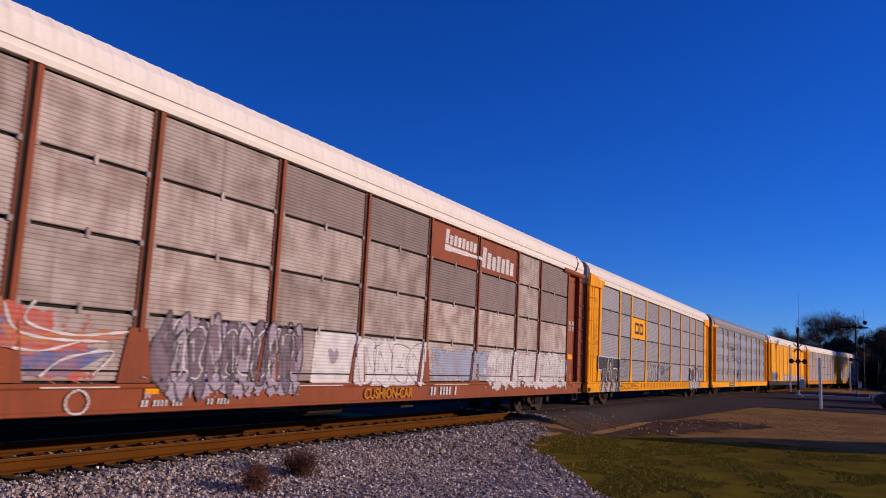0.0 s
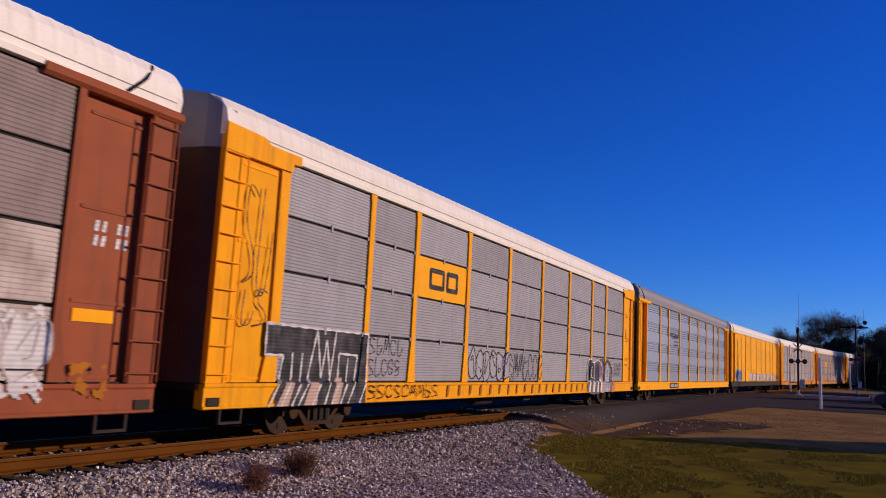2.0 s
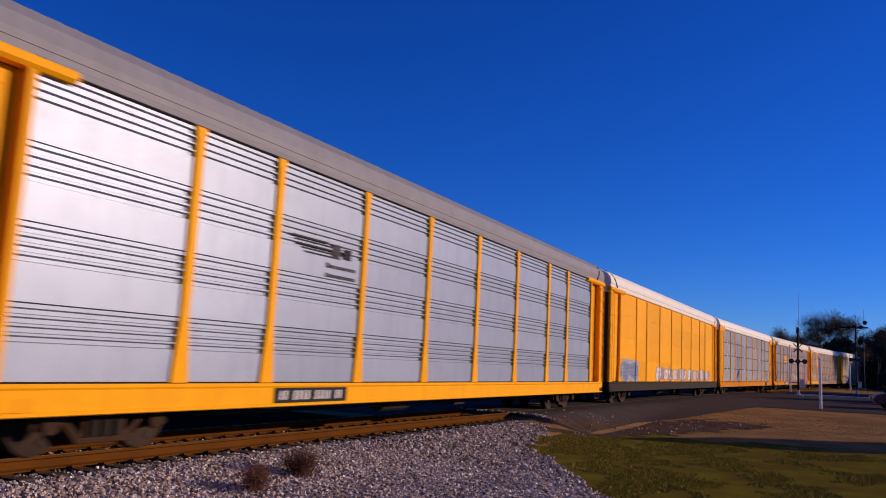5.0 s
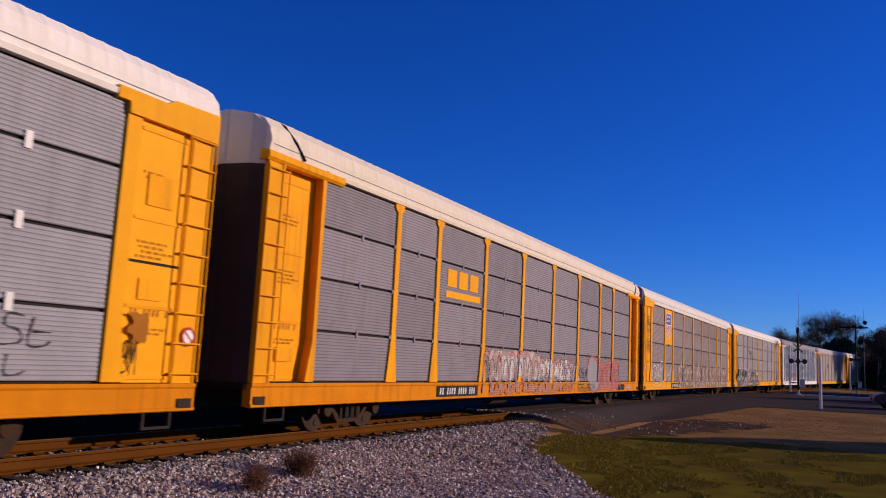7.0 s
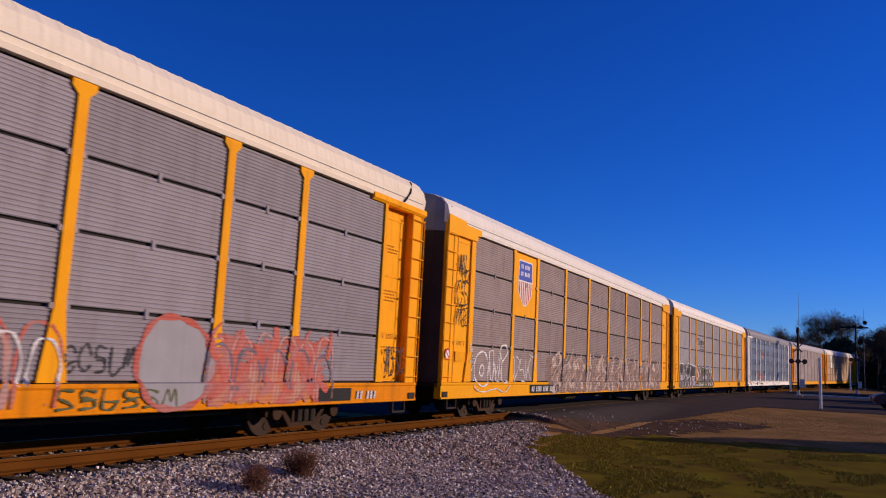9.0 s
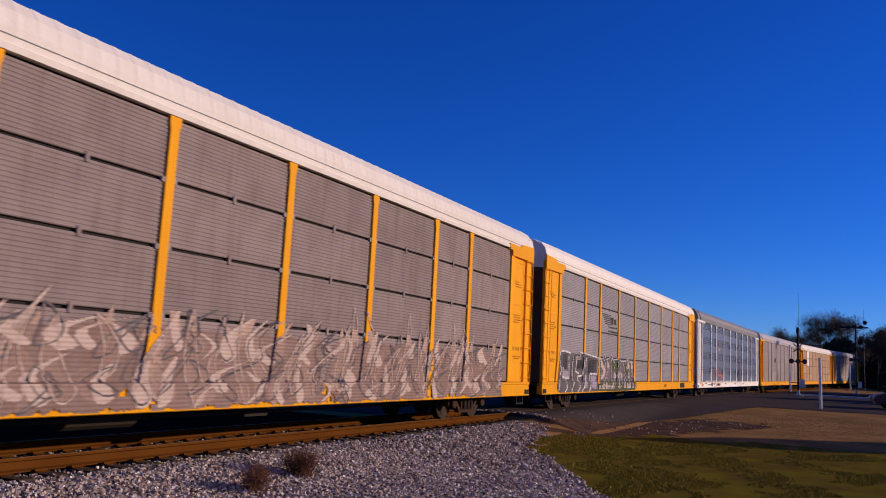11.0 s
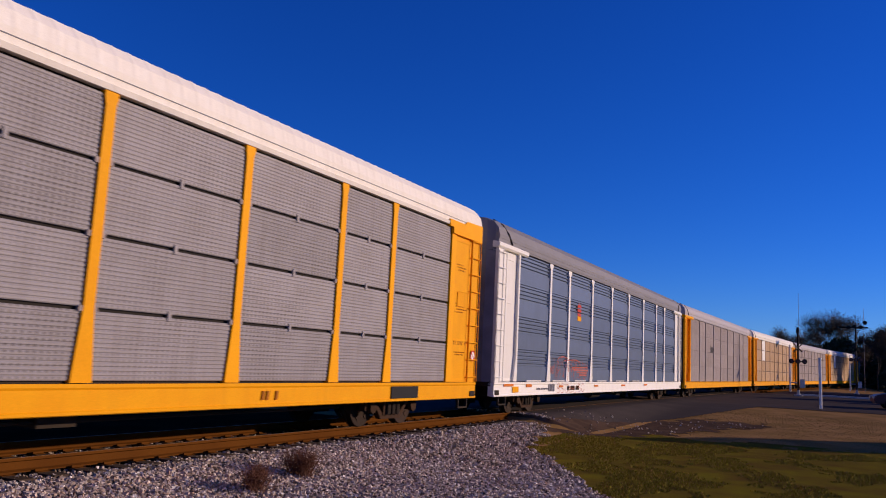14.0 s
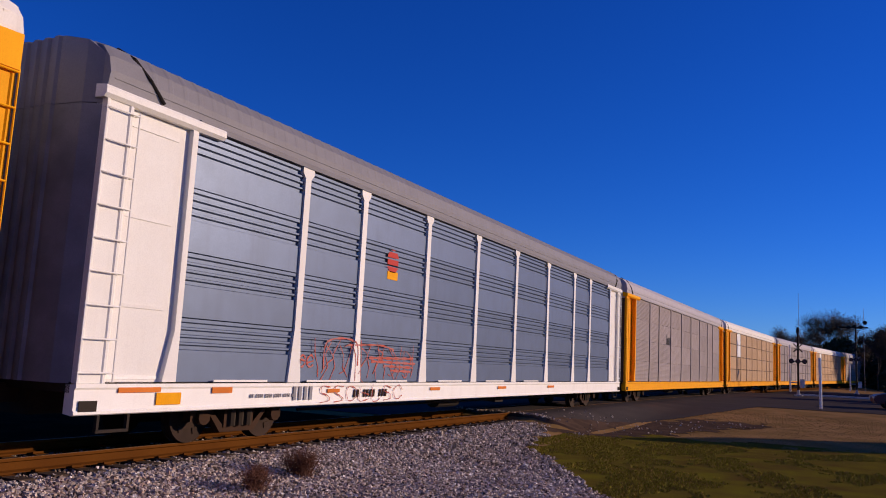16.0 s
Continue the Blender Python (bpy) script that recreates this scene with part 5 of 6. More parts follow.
fine_x, fine_y = [-3 + 0.2 * i for i in range(95)], [-6 + 0.2 * i for i in range(202)]


def gravel_here(x, y):
    edge = 3.5 + (18.4 - y) * 0.58 if y < 18.4 else 3.5 - (y - 18.4) * 0.25
    return x < edge + 0.35 * noise.noise((x * 1.3, y * 1.3, 0)) and y < 24.2 + 0.5 * noise.noise((x, y, 3))


tagged(sheet("gravel_bed", fine_x, fine_y, gravel_here, 0.012, M_BED), label="grey crushed stone beside the track", category="gravel")
tagged(sheet("lawn", [3 + 0.2 * i for i in range(70)], [6 + 0.2 * i for i in range(100)],
             lambda x, y: y < 25.0 + 0.22 * (x - 6) + 2.2 * noise.noise((x * 0.55, y * 0.55, 7)) + 0.8 * noise.noise((x * 2.1, y * 2.1, 3)), 0.008, M_GREEN),
       label="thin mossy green grass patch", category="grass")


def dirt_here(x, y):
    t = max(0.0, min(1.0, ((x - 2.2) * 3.8 + (y - 24.5) * 8.0) / 78.4))
    return math.hypot(x - 2.2 - 3.8 * t, y - 24.5 - 8.0 * t) < 2.3 - 0.9 * t + 0.9 * noise.noise((x * 1.3, y * 1.3, 6)) + 0.4 * noise.noise((x * 4, y * 4, 1))


M_DIRT = ground_material("dark_gravelly_dirt", (0.12, 0.075, 0.05), (0.085, 0.055, 0.038), (0.16, 0.11, 0.08), 4.0, 35)
tagged(sheet("dirt_verge", [0.5 + 0.12 * i for i in range(70)], [22 + 0.12 * i for i in range(110)], dirt_here, 0.014, M_DIRT), label="dark gravelly dirt verge beside the asphalt", category="dirt")


def road_here(x, y):
    wob = 0.5 * noise.noise((x * 0.9, y * 0.9, 5)) + 0.3 * noise.noise((x * 2.7, y * 2.7, 8))
    if x < 2.0:
        return 23.7 + wob < y < 104
    if x < 4.2:
        return 24.2 + (x - 2.0) * 4.2 + 1.6 * wob < y < 104
    near = 33.4 + (x - 4.2) * 5.4 if x < 6.2 else 44.2 + (x - 6.2) * 0.12
    return near + 0.4 * noise.noise((x * 0.6, y * 0.6, 2)) < y < 104


tagged(sheet("road", [-40 + 1.0 * i for i in range(38)] + [-2 + 0.5 * i for i in range(7)] + [1.5 + 0.1 * i for i in range(55)] + [7 + 0.4 * i for i in range(8)] + [10.5 + 1.0 * i for i in range(46)], [22 + 0.12 * i for i in range(200)] + [46 + 1.0 * i for i in range(59)], road_here, 0.02, M_ASPHALT), label="worn dark asphalt road over the level crossing", category="road")

# ballast stones, too many to count
rng = np.random.default_rng(5)
base = np.array([(x, y, z) for x in (-1, 1) for y in (-1, 1) for z in (-1, 1)], float) * 0.5
quads = np.array([(0, 1, 3, 2), (4, 6, 7, 5), (0, 4, 5, 1), (2, 3, 7, 6), (0, 2, 6, 4), (1, 5, 7, 3)])
sv, sf = [], []
count = 0
while count < 66000:
    y = rng.uniform(4.5, 33.0) if rng.random() < 0.6 else rng.uniform(5.0, 14.0)
    x = rng.uniform(-1.2, 9.0)
    verge = y > 22 and dirt_here(x, y)
    if not (gravel_here(x, y) or (verge and rng.random() < 0.012)) or (x < 1.12 and rng.random() < 0.85) or (gravel_here(x, y) and not gravel_here(x + 0.5, y) and rng.random() < 0.5):
        continue
    size = rng.uniform(0.02, 0.05)
    pts = base * rng.uniform(0.6, 1.25, (8, 3)) * size
    a = Euler(rng.uniform(0, 6.3, 3)).to_matrix()
    pts = pts @ np.array(a).T + (x, y, ground_z(x, y) + 0.012 + size * rng.uniform(0.1, 0.55))
    sv.append(pts)
    sf.append(quads + 8 * count)
    count += 1
me = bpy.data.meshes.new("ballast")
me.from_pydata(np.concatenate(sv).tolist(), [], np.concatenate(sf).tolist())


def island_material(name, colours, rough=0.9):
    m = bpy.data.materials.new(name)
    m.use_nodes = True
    nt = m.node_tree
    geo = nt.nodes.new("ShaderNodeNewGeometry")
    r = nt.nodes.new("ShaderNodeValToRGB")
    while len(r.color_ramp.elements) < len(colours):
        r.color_ramp.elements.new(0.5)
    for i, (e, c) in enumerate(zip(r.color_ramp.elements, colours)):
        e.position, e.color = i / (len(colours) - 1), (*c, 1)
    nt.links.new(geo.outputs["Random Per Island"], r.inputs[0])
    nt.links.new(r.outputs[0], nt.nodes["Principled BSDF"].inputs["Base Color"])
    nt.nodes["Principled BSDF"].inputs["Roughness"].default_value = rough
    nt.nodes["Principled BSDF"].inputs["Specular IOR Level"].default_value = 0.05
    return m


M_STONE = island_material("crushed_stone", [(0.09, 0.065, 0.05), (0.26, 0.20, 0.16), (0.41, 0.335, 0.28), (0.56, 0.46, 0.385), (0.37, 0.25, 0.18), (0.88, 0.80, 0.71)])
M_BLADE = island_material("grass_blades", [(0.14, 0.118, 0.010), (0.27, 0.235, 0.018), (0.26, 0.155, 0.04), (0.20, 0.175, 0.013)])
M_STRAW = island_material("straw_blades", [(0.27, 0.15, 0.05), (0.34, 0.20, 0.075), (0.20, 0.14, 0.04), (0.30, 0.17, 0.06)])
me.materials.append(M_STONE)
tagged(new("ballast", me), label="loose grey crushed stone ballast beside the rail", category="ballast", kind="stuff")


def blades(name, mat, n, where, area, height, label, seed):
    g = np.random.default_rng(seed)
    v, f = [], []
    k = 0
    while k < n:
        x, y = g.uniform(area[0], area[1]), g.uniform(area[2], area[3])
        if not where(x, y):
            continue
        z = ground_z(x, y)
        a, h, w = g.uniform(0, 6.3), g.uniform(0.4, 1.0) * height, g.uniform(0.006, 0.014) * (1 + y / 40)
        lx, ly = g.normal(0, 0.35, 2) * h
        v += [(x - w * math.cos(a), y - w * math.sin(a), z), (x + w * math.cos(a), y + w * math.sin(a), z), (x + lx, y + ly, z + h)]
        f.append((3 * k, 3 * k + 1, 3 * k + 2))
        k += 1
    me = bpy.data.meshes.new(name)
    me.from_pydata(v, [], f)
    me.materials.append(mat)
    tagged(new(name, me), label=label, category="grass", kind="stuff")


blades("grass", M_BLADE, 60000, lambda x, y: not gravel_here(x, y) and y < 23.5 + 0.22 * (x - 6) and noise.noise((x * 0.9, y * 0.5, 4)) + 0.4 * noise.noise((x * 3.1, y * 2.2, 9)) > -0.12 + 0.07 * (x - 7), (3, 15, 7, 26), 0.05, "short green and brown grass", 6)
blades("dry_grass", M_STRAW, 14000, lambda x, y: not gravel_here(x, y) and not road_here(x, y) and y > 21, (3, 17, 21, 40), 0.022, "short straw-coloured winter grass", 7)

# ---- track ----
track = tagged(new("railway_track"), label="rusty rails on dark wooden sleepers", category="railway track")
RAIL = [(-0.036, 0.0), (-0.036, -0.035), (-0.010, -0.05), (-0.010, -0.145), (-0.075, -0.165), (-0.075, -0.18), (0.075, -0.18), (0.075, -0.165), (0.010, -0.145), (0.010, -0.05), (0.036, -0.035), (0.036, 0.0)]
for off in (-0.754, 0.754):
    for nm, prof, mat, lab in (("rail", RAIL, M_RAIL, "rust-brown steel rail"), ("rail_head", [(-0.028, -0.004), (0.028, -0.004), (0.026, 0.003), (-0.026, 0.003)], M_RAILHEAD, "polished running surface")):
        bm = bmesh.new()
        rings = []
        for i in range(74):
            s = -50 + i * 4.0
            rings.append([bm.verts.new(track_side(s, off + x, z)) for x, z in prof])
        for a, b in zip(rings, rings[1:]):
            for i in range(len(prof)):
                bm.faces.new((a[i], a[(i + 1) % len(prof)], b[(i + 1) % len(prof)], b[i]))
        part(nm, bm, mat, track, lab)
tie_bm = bmesh.new()
prism(tie_bm, [(-1.30, -0.34), (1.30, -0.34), (1.30, -0.20), (1.285, -0.185), (-1.285, -0.185), (-1.30, -0.20)], -0.115, 0.115, "y")
tie_mesh = mesh_of("sleeper", tie_bm, M_TIE)
plate_bm = bmesh.new()
prism(plate_bm, [(-0.18, -0.187), (0.18, -0.187), (0.18, -0.178), (0.13, -0.178), (0.12, -0.15), (0.10, -0.15), (0.09, -0.174), (-0.09, -0.174), (-0.10, -0.15), (-0.12, -0.15), (-0.13, -0.178), (-0.18, -0.178)], -0.09, 0.09, "y")
plate_mesh = mesh_of("tie_plate", plate_bm, M_RAIL)
for i in range(150):
    s = -12 + i * 0.52
    if 23.6 < s < 76:
        continue
    p, a = track_at(s)
    wob = random.uniform(-0.03, 0.03)
    t = put("sleeper", tie_mesh, track, pose(p.x + wob, p.y, p.z, 0, 0, -math.degrees(a) + random.uniform(-0.8, 0.8)))
    for off in (-0.754, 0.754):
        put("tie_plate", plate_mesh, t, pose(off, 0, 0))

# ---- level crossing: signal masts, pole, kerb ----


def signal_mast(name, x, y, height, lamps_z, label, paint=M_STEEL):
    g = ground_z(x, y)
    th = tagged(new(name), label=label, category="crossing signal", group="level crossing signals")
    th.location = (x, y, g)
    bm = bmesh.new()
    rod(bm, (0, 0, 0), (0, 0, height), 0.085, 10)
    part("mast", bm, paint, th)
    bm = bmesh.new()
    prism(bm, [(-0.3, -0.3), (0.3, -0.3), (0.3, 0.3), (-0.3, 0.3)], 0.0, 0.12, "z")
    rod(bm, (0, 0, 0.12), (0, 0, 0.5), 0.16, 10, 0.09)
    part("base", bm, M_CONCRETE, th)
    bm = bmesh.new()
    box(bm, -0.6, 0.6, -0.04, 0.04, lamps_z - 0.04, lamps_z + 0.04)
    part("crossarm", bm, M_BLACK, th)
    for dx in (-0.5, 0.0, 0.5):
        bm = bmesh.new()
        rod(bm, (dx, -0.06, lamps_z), (dx, -0.02, lamps_z), 0.20, 18)
        lamp = part("lamp_backboard", bm, M_BLACK, th)
        bm = bmesh.new()
        rod(bm, (dx, -0.20, lamps_z), (dx, -0.06, lamps_z), 0.12, 14)
        part("lens", bm, M_LENS, lamp, "dark red signal lens")
    bm = bmesh.new()
    for sgn in (-1, 1):
        d = Vector((0.34 * sgn, 0, 0.34))
        c = Vector((0, -0.09 - 0.01 * sgn, lamps_z + 1.1))
        u = Vector((0.035, 0, -0.035 * sgn))
        vs = [bm.verts.new(c + q) for q in (-d - u, -d + u, d + u, d - u)]
        bm.faces.new(vs)
    bmesh.ops.solidify(bm, geom=bm.faces[:], thickness=0.012)
    part("crossbuck", bm, M_WHITE, th, "white crossed boards")
    bm = bmesh.new()
    rod(bm, (0, 0, height), (0, 0, height + 0.45), 0.16, 12, 0.10)
    part("bell", bm, M_BLACK, th)
    bm = bmesh.new()
    box(bm, 0.12, 0.5, -0.2, 0.2, 0.7, 1.4)
    rod(bm, (0.3, 0.1, 1.05), (-0.55, 0.1, 1.1), 0.05, 8)
    part("gate_mechanism", bm, M_STEEL, th)
    bm = bmesh.new()
    rod(bm, (-0.62, 0.1, 0.35), (-0.62, 0.1, 4.2), 0.075, 8, 0.05)
    part("gate_arm", bm, M_WHITE, th, "raised white barrier arm")
    return th


mast = signal_mast("crossing_signal", 6.55, 72.6, 5.2, 2.85, "dark level crossing signal with flashing lamps and crossed boards", M_UNDER)
mast2 = signal_mast("crossing_signal", 11.0, 97.5, 7.0, 3.7, "tall level crossing signal with dark lamp heads", M_BLACK)
mast2.location.z = 0.1
bm = bmesh.new()
for k, (dx, dz) in enumerate(((-0.7, 7.0), (-0.1, 7.05), (0.5, 7.0), (0.9, 7.5))):
    rod(bm, (dx, -0.2, dz + 0.2), (dx, -0.05, dz + 0.2), 0.22, 14)
box(bm, -1.6, 1.2, -0.03, 0.05, 7.1, 7.25)
part("upper_lamps", bm, M_BLACK, mast2)
for x, y, h, r, z0 in ((6.45, 76.0, 8.8, 0.012, 0.1), (12.0, 112.0, 10.4, 0.02, 0.1)):
    bm = bmesh.new()
    rod(bm, (0, 0, 0), (0, 0, h), r * 1.3, 8, r)
    p = part("aerial_pole", bm, M_END_GREY)
    p.location = (x, y, z0)
    tagged(p, label="thin tall grey pole by the crossing", category="pole")
bm = bmesh.new()
rod(bm, (0, 0, 0), (-0.02, 0, 2.62), 0.075, 10)
rod(bm, (-0.02, 0, 2.62), (-0.02, 0, 2.68), 0.085, 10)
post = part("marker_post", bm, M_WHITE)
post.location = (8.95, 47.0, ground_z(8.95, 47.0))
tagged(post, label="slim white marker post in the grass", category="post")
bm = bmesh.new()
box(bm, 0, 6.5, 0, 0.35, -0.1, 0.16)
kerb = part("kerb", bm, M_CONCRETE)
kerb.location = (6.3, 75.2, ground_z(6.5, 75))
kerb.rotation_euler = (0, 0, radians(6))
tagged(kerb, kind="structure", label="pale concrete kerb of the crossing", category="kerb")

# ---- weeds in the ballast ----


def weed(x, y, size, n, seed):
    g = random.Random(seed)
    bm = bmesh.new()
    for k in range(n):
        a, lean = g.uniform(0, 6.3), g.uniform(0.1, 0.9)
        p = Vector((g.gauss(0, 0.10) * size, g.gauss(0, 0.10) * size, 0))
        q = p + Vector((math.cos(a) * lean, math.sin(a) * lean, 1.0)).normalized() * size * g.uniform(0.45, 1.0) * 0.5
        rod(bm, p, q, 0.004, 3, 0.002)
        for j in range(3):
            b = p.lerp(q, g.uniform(0.4, 1.0))
            rod(bm, b, b + Vector((g.gauss(0, 1), g.gauss(0, 1), g.uniform(0.0, 1))).normalized() * 0.12 * size, 0.003, 3, 0.0015)
    ob = part("dry_weed", bm, M_DRY)
    ob.location = (x, y, ground_z(x, y) + 0.01)
    tagged(ob, label="dead brown weed growing in the ballast", category="weed", group="weeds in the ballast")


weed(2.75, 10.3, 0.95, 260, 1)
weed(3.05, 8.9, 0.8, 160, 2)
weed(2.55, 9.6, 0.45, 70, 3)

# ---- distance: bare trees and dark evergreens ----


def bare_tree(x, y, height, seed, z=0.0):
    g = random.Random(seed)
    th = tagged(new("bare_tree"), label="bare winter tree with a fine dark crown", category="tree", group="trees behind the railway")
    th.location = (x, y, z)
    trunk, crown = bmesh.new(), bmesh.new()

    def grow(p, d, length, r, depth):
        q = p + d * length
        rod(trunk if depth < 2 else crown, p, q, r, 5 if depth < 2 else 3, r * 0.62)
        if depth == 5:
            return
        for k in range(g.choice((2, 3)) if depth < 3 else 3):
            nd = (d + Vector((g.gauss(0, 0.34), g.gauss(0, 0.34), g.gauss(0.14, 0.25)))).normalized()
            grow(p.lerp(q, g.uniform(0.6, 1.0)), nd, length * g.uniform(0.6, 0.85), r * 0.62, depth + 1)
    grow(Vector((0, 0, 0)), Vector((g.gauss(0, 0.05), g.gauss(0, 0.05), 1)).normalized(), height * 0.3, height * 0.015, 0)
    lobes = [(Vector((g.gauss(0, 0.12), g.gauss(0, 0.12), g.uniform(0.50, 0.82))) * height, height * g.uniform(0.10, 0.17)) for _ in range(9)]
    for k in range(3800):
        c, size = lobes[k % len(lobes)]
        d = Vector((g.gauss(0, 1), g.gauss(0, 1), g.gauss(0.15, 0.9))).normalized()
        p = c + d * size * g.uniform(0.1, 0.95)
        e = (d + Vector((g.gauss(0, 0.5), g.gauss(0, 0.5), g.gauss(0.3, 0.4)))).normalized()
        rod(crown, p, p + e * g.uniform(0.4, 1.1), 0.024, 3, 0.008)
    for b in (trunk, crown):
        for f in b.faces:
            f.smooth = True
    part("trunk", trunk, M_BARK, th)
    part("crown", crown, M_BARK, th)


def evergreen(x, y, w, h, seed, z=0.0):
    g = np.random.default_rng(seed)
    th = tagged(new("evergreen_bush"), label="dark evergreen bush with ragged outline", category="bush", group="bushes behind the railway")
    th.location = (x, y, z)
    bm = bmesh.new()
    rod(bm, (0, 0, -0.5), (0, 0, h * 0.7), 0.12, 6, 0.04)
    part("trunk", bm, M_BARK, th)
    n = 1500
    v, f = [], []
    for k in range(n):
        a, rr, t = g.uniform(0, 6.28), g.uniform(0.2, 1) ** 0.6, g.uniform(0.02, 1)
        env = w * (1 - t ** 2.2) ** 0.5 * (0.75 + 0.35 * math.sin(3 * a + seed + 4 * t))
        c = np.array((math.cos(a) * rr * env, math.sin(a) * rr * env, t * h))
        for _ in range(3):
            v.append(tuple(c + g.normal(0, 0.22 + 0.03 * h, 3)))
        f.append((3 * k, 3 * k + 1, 3 * k + 2))
    me = bpy.data.meshes.new("crown")
    me.from_pydata(v, [], f)
    me.materials.append(M_LEAF)
    put("crown", me, th)


trees = random.Random(4)
for x, y, h in ((6.0, 178, 20.0), (8.8, 182, 19.0), (0.5, 196, 16), (14.5, 152, 13), (17.5, 150, 14.5), (1.0, 205, 16), (-4, 225, 17), (-11, 240, 18), (-18, 246, 17), (16, 175, 15), (20, 190, 16), (-7, 214, 14), (24, 170, 15)):
    bare_tree(x, y, h * 0.84, trees.randint(0, 999))
for k in range(26):
    evergreen(6 + k * 1.5 + trees.uniform(-1, 1), 176 + trees.uniform(-8, 14) - 0.6 * k, 3.4, trees.uniform(7.0, 9.2), k)
for k in range(14):
    evergreen(-26 + k * 2.6, 250 - 2.0 * k + trees.uniform(-4, 4), 3.5, trees.uniform(8, 10.5), 40 + k)
for k in range(5):
    evergreen(14.9 + k * 1.7, 98 - k * 1.5, 1.5, 3.6 + 0.4 * k, 70 + k, 0.1)

# unseen bushes off to the right, added to throw shade on the road
for x, y, h in ((25, 77, 6.0), (28.5, 79, 6.6), (32, 81, 7.2), (36, 80, 7.6), (40, 83, 7.8)):
    evergreen(x, y, 2.6, h, int(x))

# waiting car at the crossing
M_CAR = material("dark_red_car_paint", (0.10, 0.012, 0.012), 0.35, second=(0.08, 0.01, 0.01), gloss=0.5, bump=0.0)
M_GLASS = material("dark_car_glass", (0.01, 0.011, 0.012), 0.15, gloss=0.5, bump=0.0)
car = tagged(new("waiting_car"), label="dark red car waiting on the road at the crossing", category="car")
car.matrix_basis = pose(13.65, 54.0, ground_z(13.65, 54.0) + 0.02, 0, 0, 6)
body = [(-2.15, 0.30), (-2.2, 0.62), (-2.05, 0.80), (-1.2, 0.92), (-0.55, 1.36), (0.75, 1.42), (1.5, 1.02), (2.1, 0.95), (2.2, 0.6), (2.15, 0.30)]
bm = bmesh.new()
prism(bm, body, -0.86, 0.86, "y")
bmesh.ops.bevel(bm, geom=bm.edges[:], offset=0.05, segments=2, affect="EDGES")
part("body", bm, M_CAR, car)
bm = bmesh.new()
prism(bm, [(-1.0, 0.95), (-0.5, 1.30), (0.72, 1.35), (1.25, 1.02)], -0.875, 0.875, "y")
part("side_window", bm, M_GLASS, car)
bm = bmesh.new()
prism(bm, [(-1.19, 0.94), (-0.58, 1.35), (-0.60, 1.37), (-1.22, 0.96)], -0.75, 0.75, "y")
part("windscreen", bm, M_GLASS, car)
for sy in (-1, 1):
    bm = bmesh.new()
    box(bm, -2.23, -2.12, sy * 0.62 - 0.16, sy * 0.62 + 0.16, 0.58, 0.72)
    part("headlight", bm, M_STEEL, car)
    for dx in (-1.35, 1.35):
        bm = bmesh.new()
        rod(bm, (dx, sy * 0.72, 0.31), (dx, sy * 0.89, 0.31), 0.31, 20)
        wheel = part("wheel", bm, M_BLACK, car)
        bm = bmesh.new()
        rod(bm, (dx, sy * 0.88, 0.31), (dx, sy * 0.90, 0.31), 0.19, 16)
        part("rim", bm, M_STEEL, wheel)

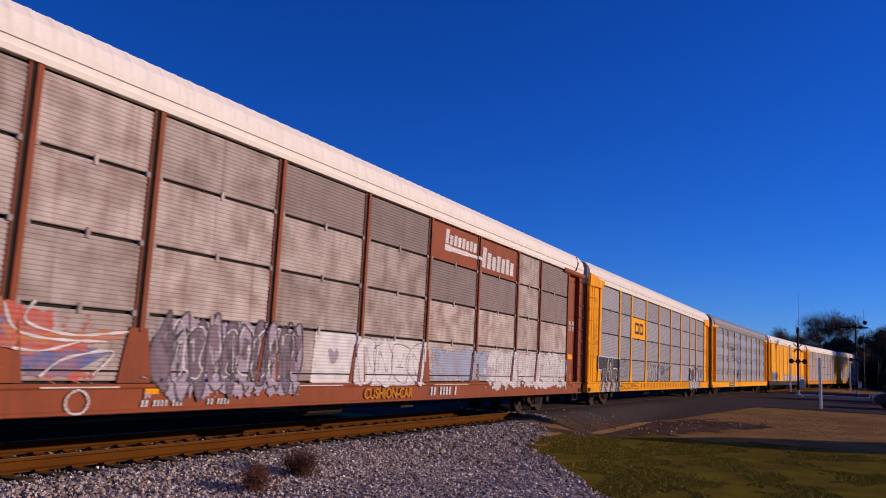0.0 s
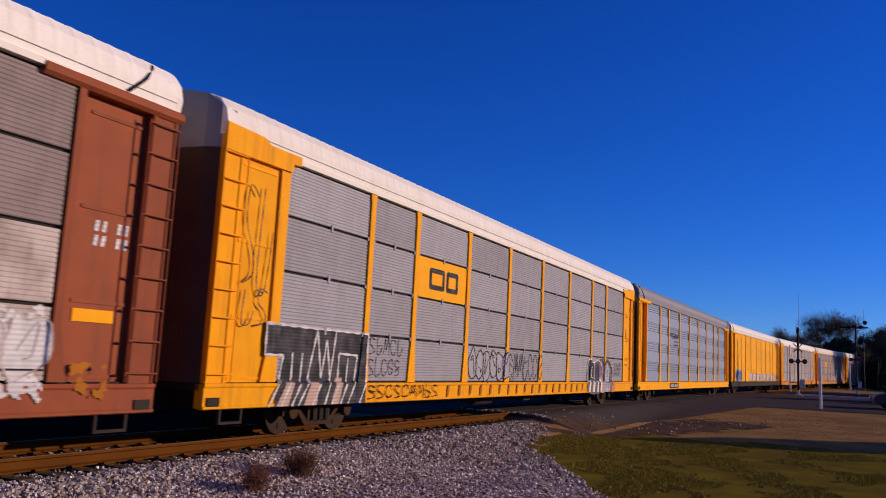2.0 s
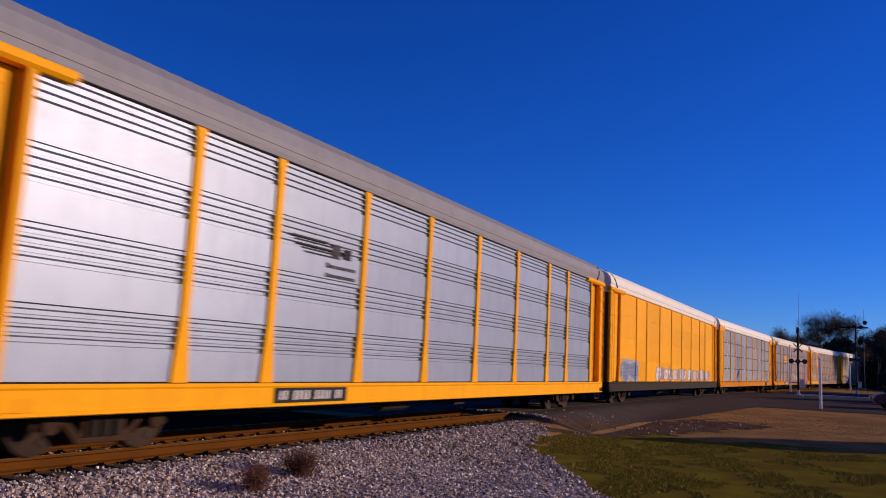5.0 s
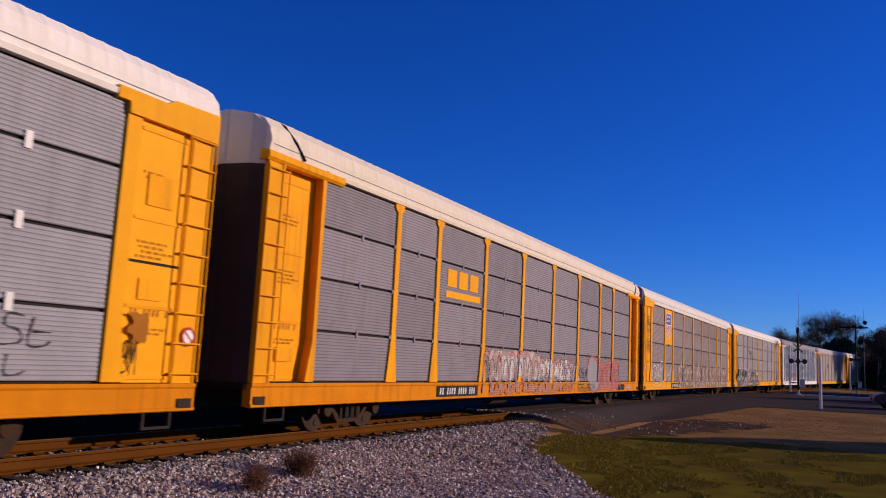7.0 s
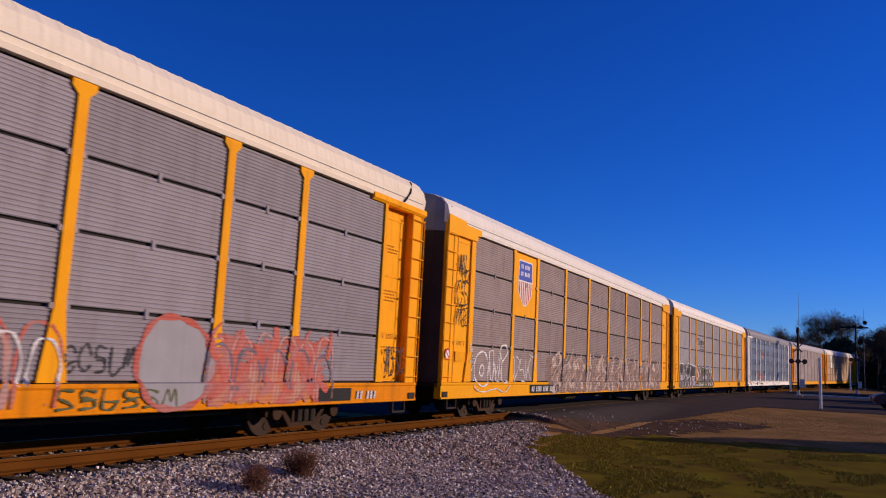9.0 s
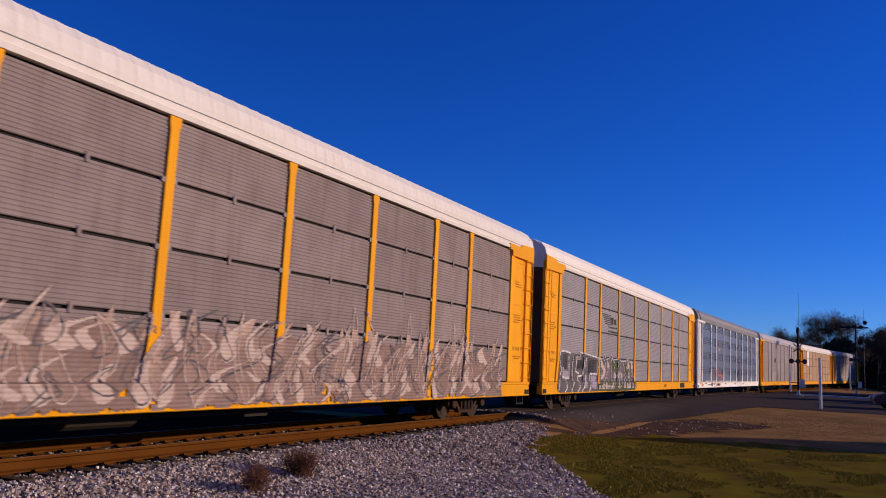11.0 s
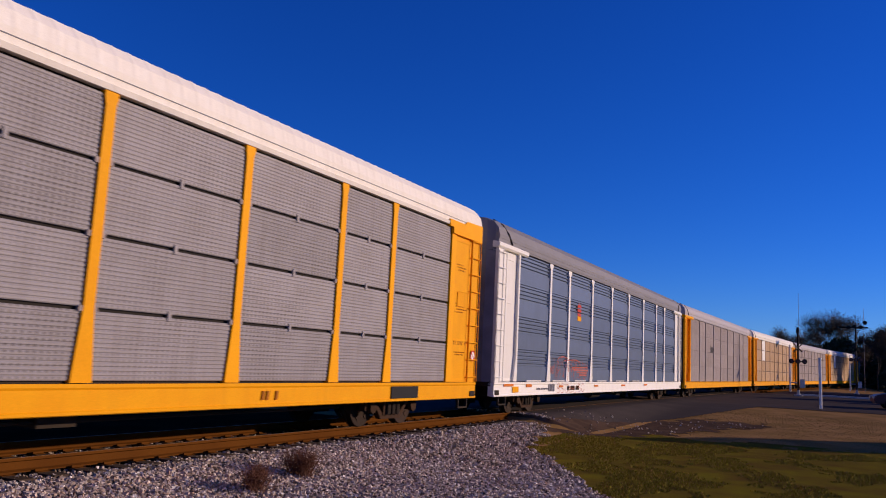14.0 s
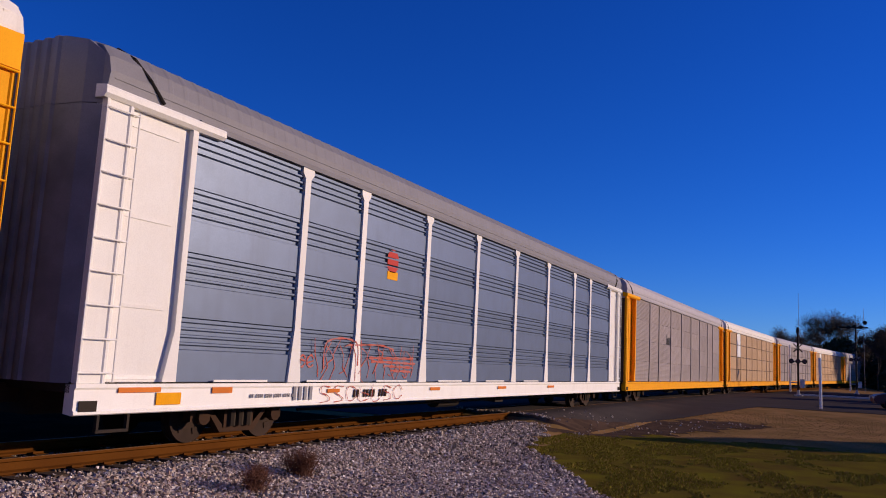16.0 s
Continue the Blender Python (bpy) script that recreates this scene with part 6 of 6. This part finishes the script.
# unseen hut added as shadow caster; its long shadow lies on the grass
hut = tagged(new("equipment_hut"), label="beige sheet-metal equipment hut casting a long shadow", category="hut")
hut.location = (19.2, 33.7, ground_z(19.2, 33.7) - 0.02)
hut.rotation_euler = (0, 0, radians(36))
bm = bmesh.new()
box(bm, -1.2, 1.2, -1.7, 1.7, 0, 3.0)
part("wall", bm, M_HUT, hut)
bm = bmesh.new()
prism(bm, [(-1.9, 3.0), (1.9, 3.0), (0, 4.2)], -1.4, 1.4, "x")
part("roof", bm, M_ROOF_GREY, hut)
bm = bmesh.new()
box(bm, -1.23, -1.2, -0.45, 0.45, 0.05, 2.1)
part("door", bm, M_STEEL, hut)


# ---- motion ----
SPACING = 28.65


# seconds and metres along the track of the second car's middle, at an almost even speed
PASSAGE = [(0.0, 43.55), (1.0, 33.37), (2.0, 23.1), (3.0, 12.85), (4.0, 2.4), (4.75, -5.4), (6.75, -87.68), (7.0, -90.4), (8.0, -101.22), (9.0, -112.1), (9.5, -117.35), (10.0, -122.5), (10.3, -125.75), (12.5, -150.0), (13.3, -158.6), (14.0, -166.12), (14.5, -171.75), (15.0, -177.05), (15.26, -179.76), (16.0, -179.76)]


def train_at(t):
    """Where the middle of the second car stands along the track."""
    for (ta, a), (tb, b) in zip(PASSAGE, PASSAGE[1:]):
        if t <= tb:
            u, d = (t - ta) / (tb - ta), tb - ta
            if ta == 4.75:
                return (2 * u ** 3 - 3 * u ** 2 + 1) * a + (u ** 3 - 2 * u ** 2 + u) * d * -10.33 + (3 * u ** 2 - 2 * u ** 3) * b + (u ** 3 - u ** 2) * d * -10.85
            return a + (b - a) * u
    return PASSAGE[-1][1]


def car_pose(s):
    a, b = track_at(s - 10.06)[0], track_at(s + 10.06)[0]
    d = (b - a).normalized()
    side = d.cross(Vector((0, 0, 1))).normalized()
    m = Matrix((side, d, side.cross(d))).transposed().to_4x4()
    return Matrix.Translation((a + b) / 2) @ m


def motions():
    times = sorted({round(i * 0.1, 2) for i in range(161)} | {15.26, 15.3})
    for k, car in enumerate(TRAIN):
        walk(car, [(t, car_pose(train_at(t) + SPACING * (k - 1) + (0.3 if k == 0 else 0.0))) for t in times])
    steps = [i / FPS for i in range(int(16.0 * FPS) + 1)]
    turn, angle = [], 0.0
    for i, t in enumerate(steps):
        if i:
            angle += min(0.9, (train_at(steps[i - 1]) - train_at(t)) / 0.42)
        turn.append(math.degrees(angle))
    for axles in SPINNING:
        for ax in axles:
            x, y, z = ax.location
            walk(ax, [(t, pose(x, y, z, a)) for t, a in zip(steps, turn)])


motions()
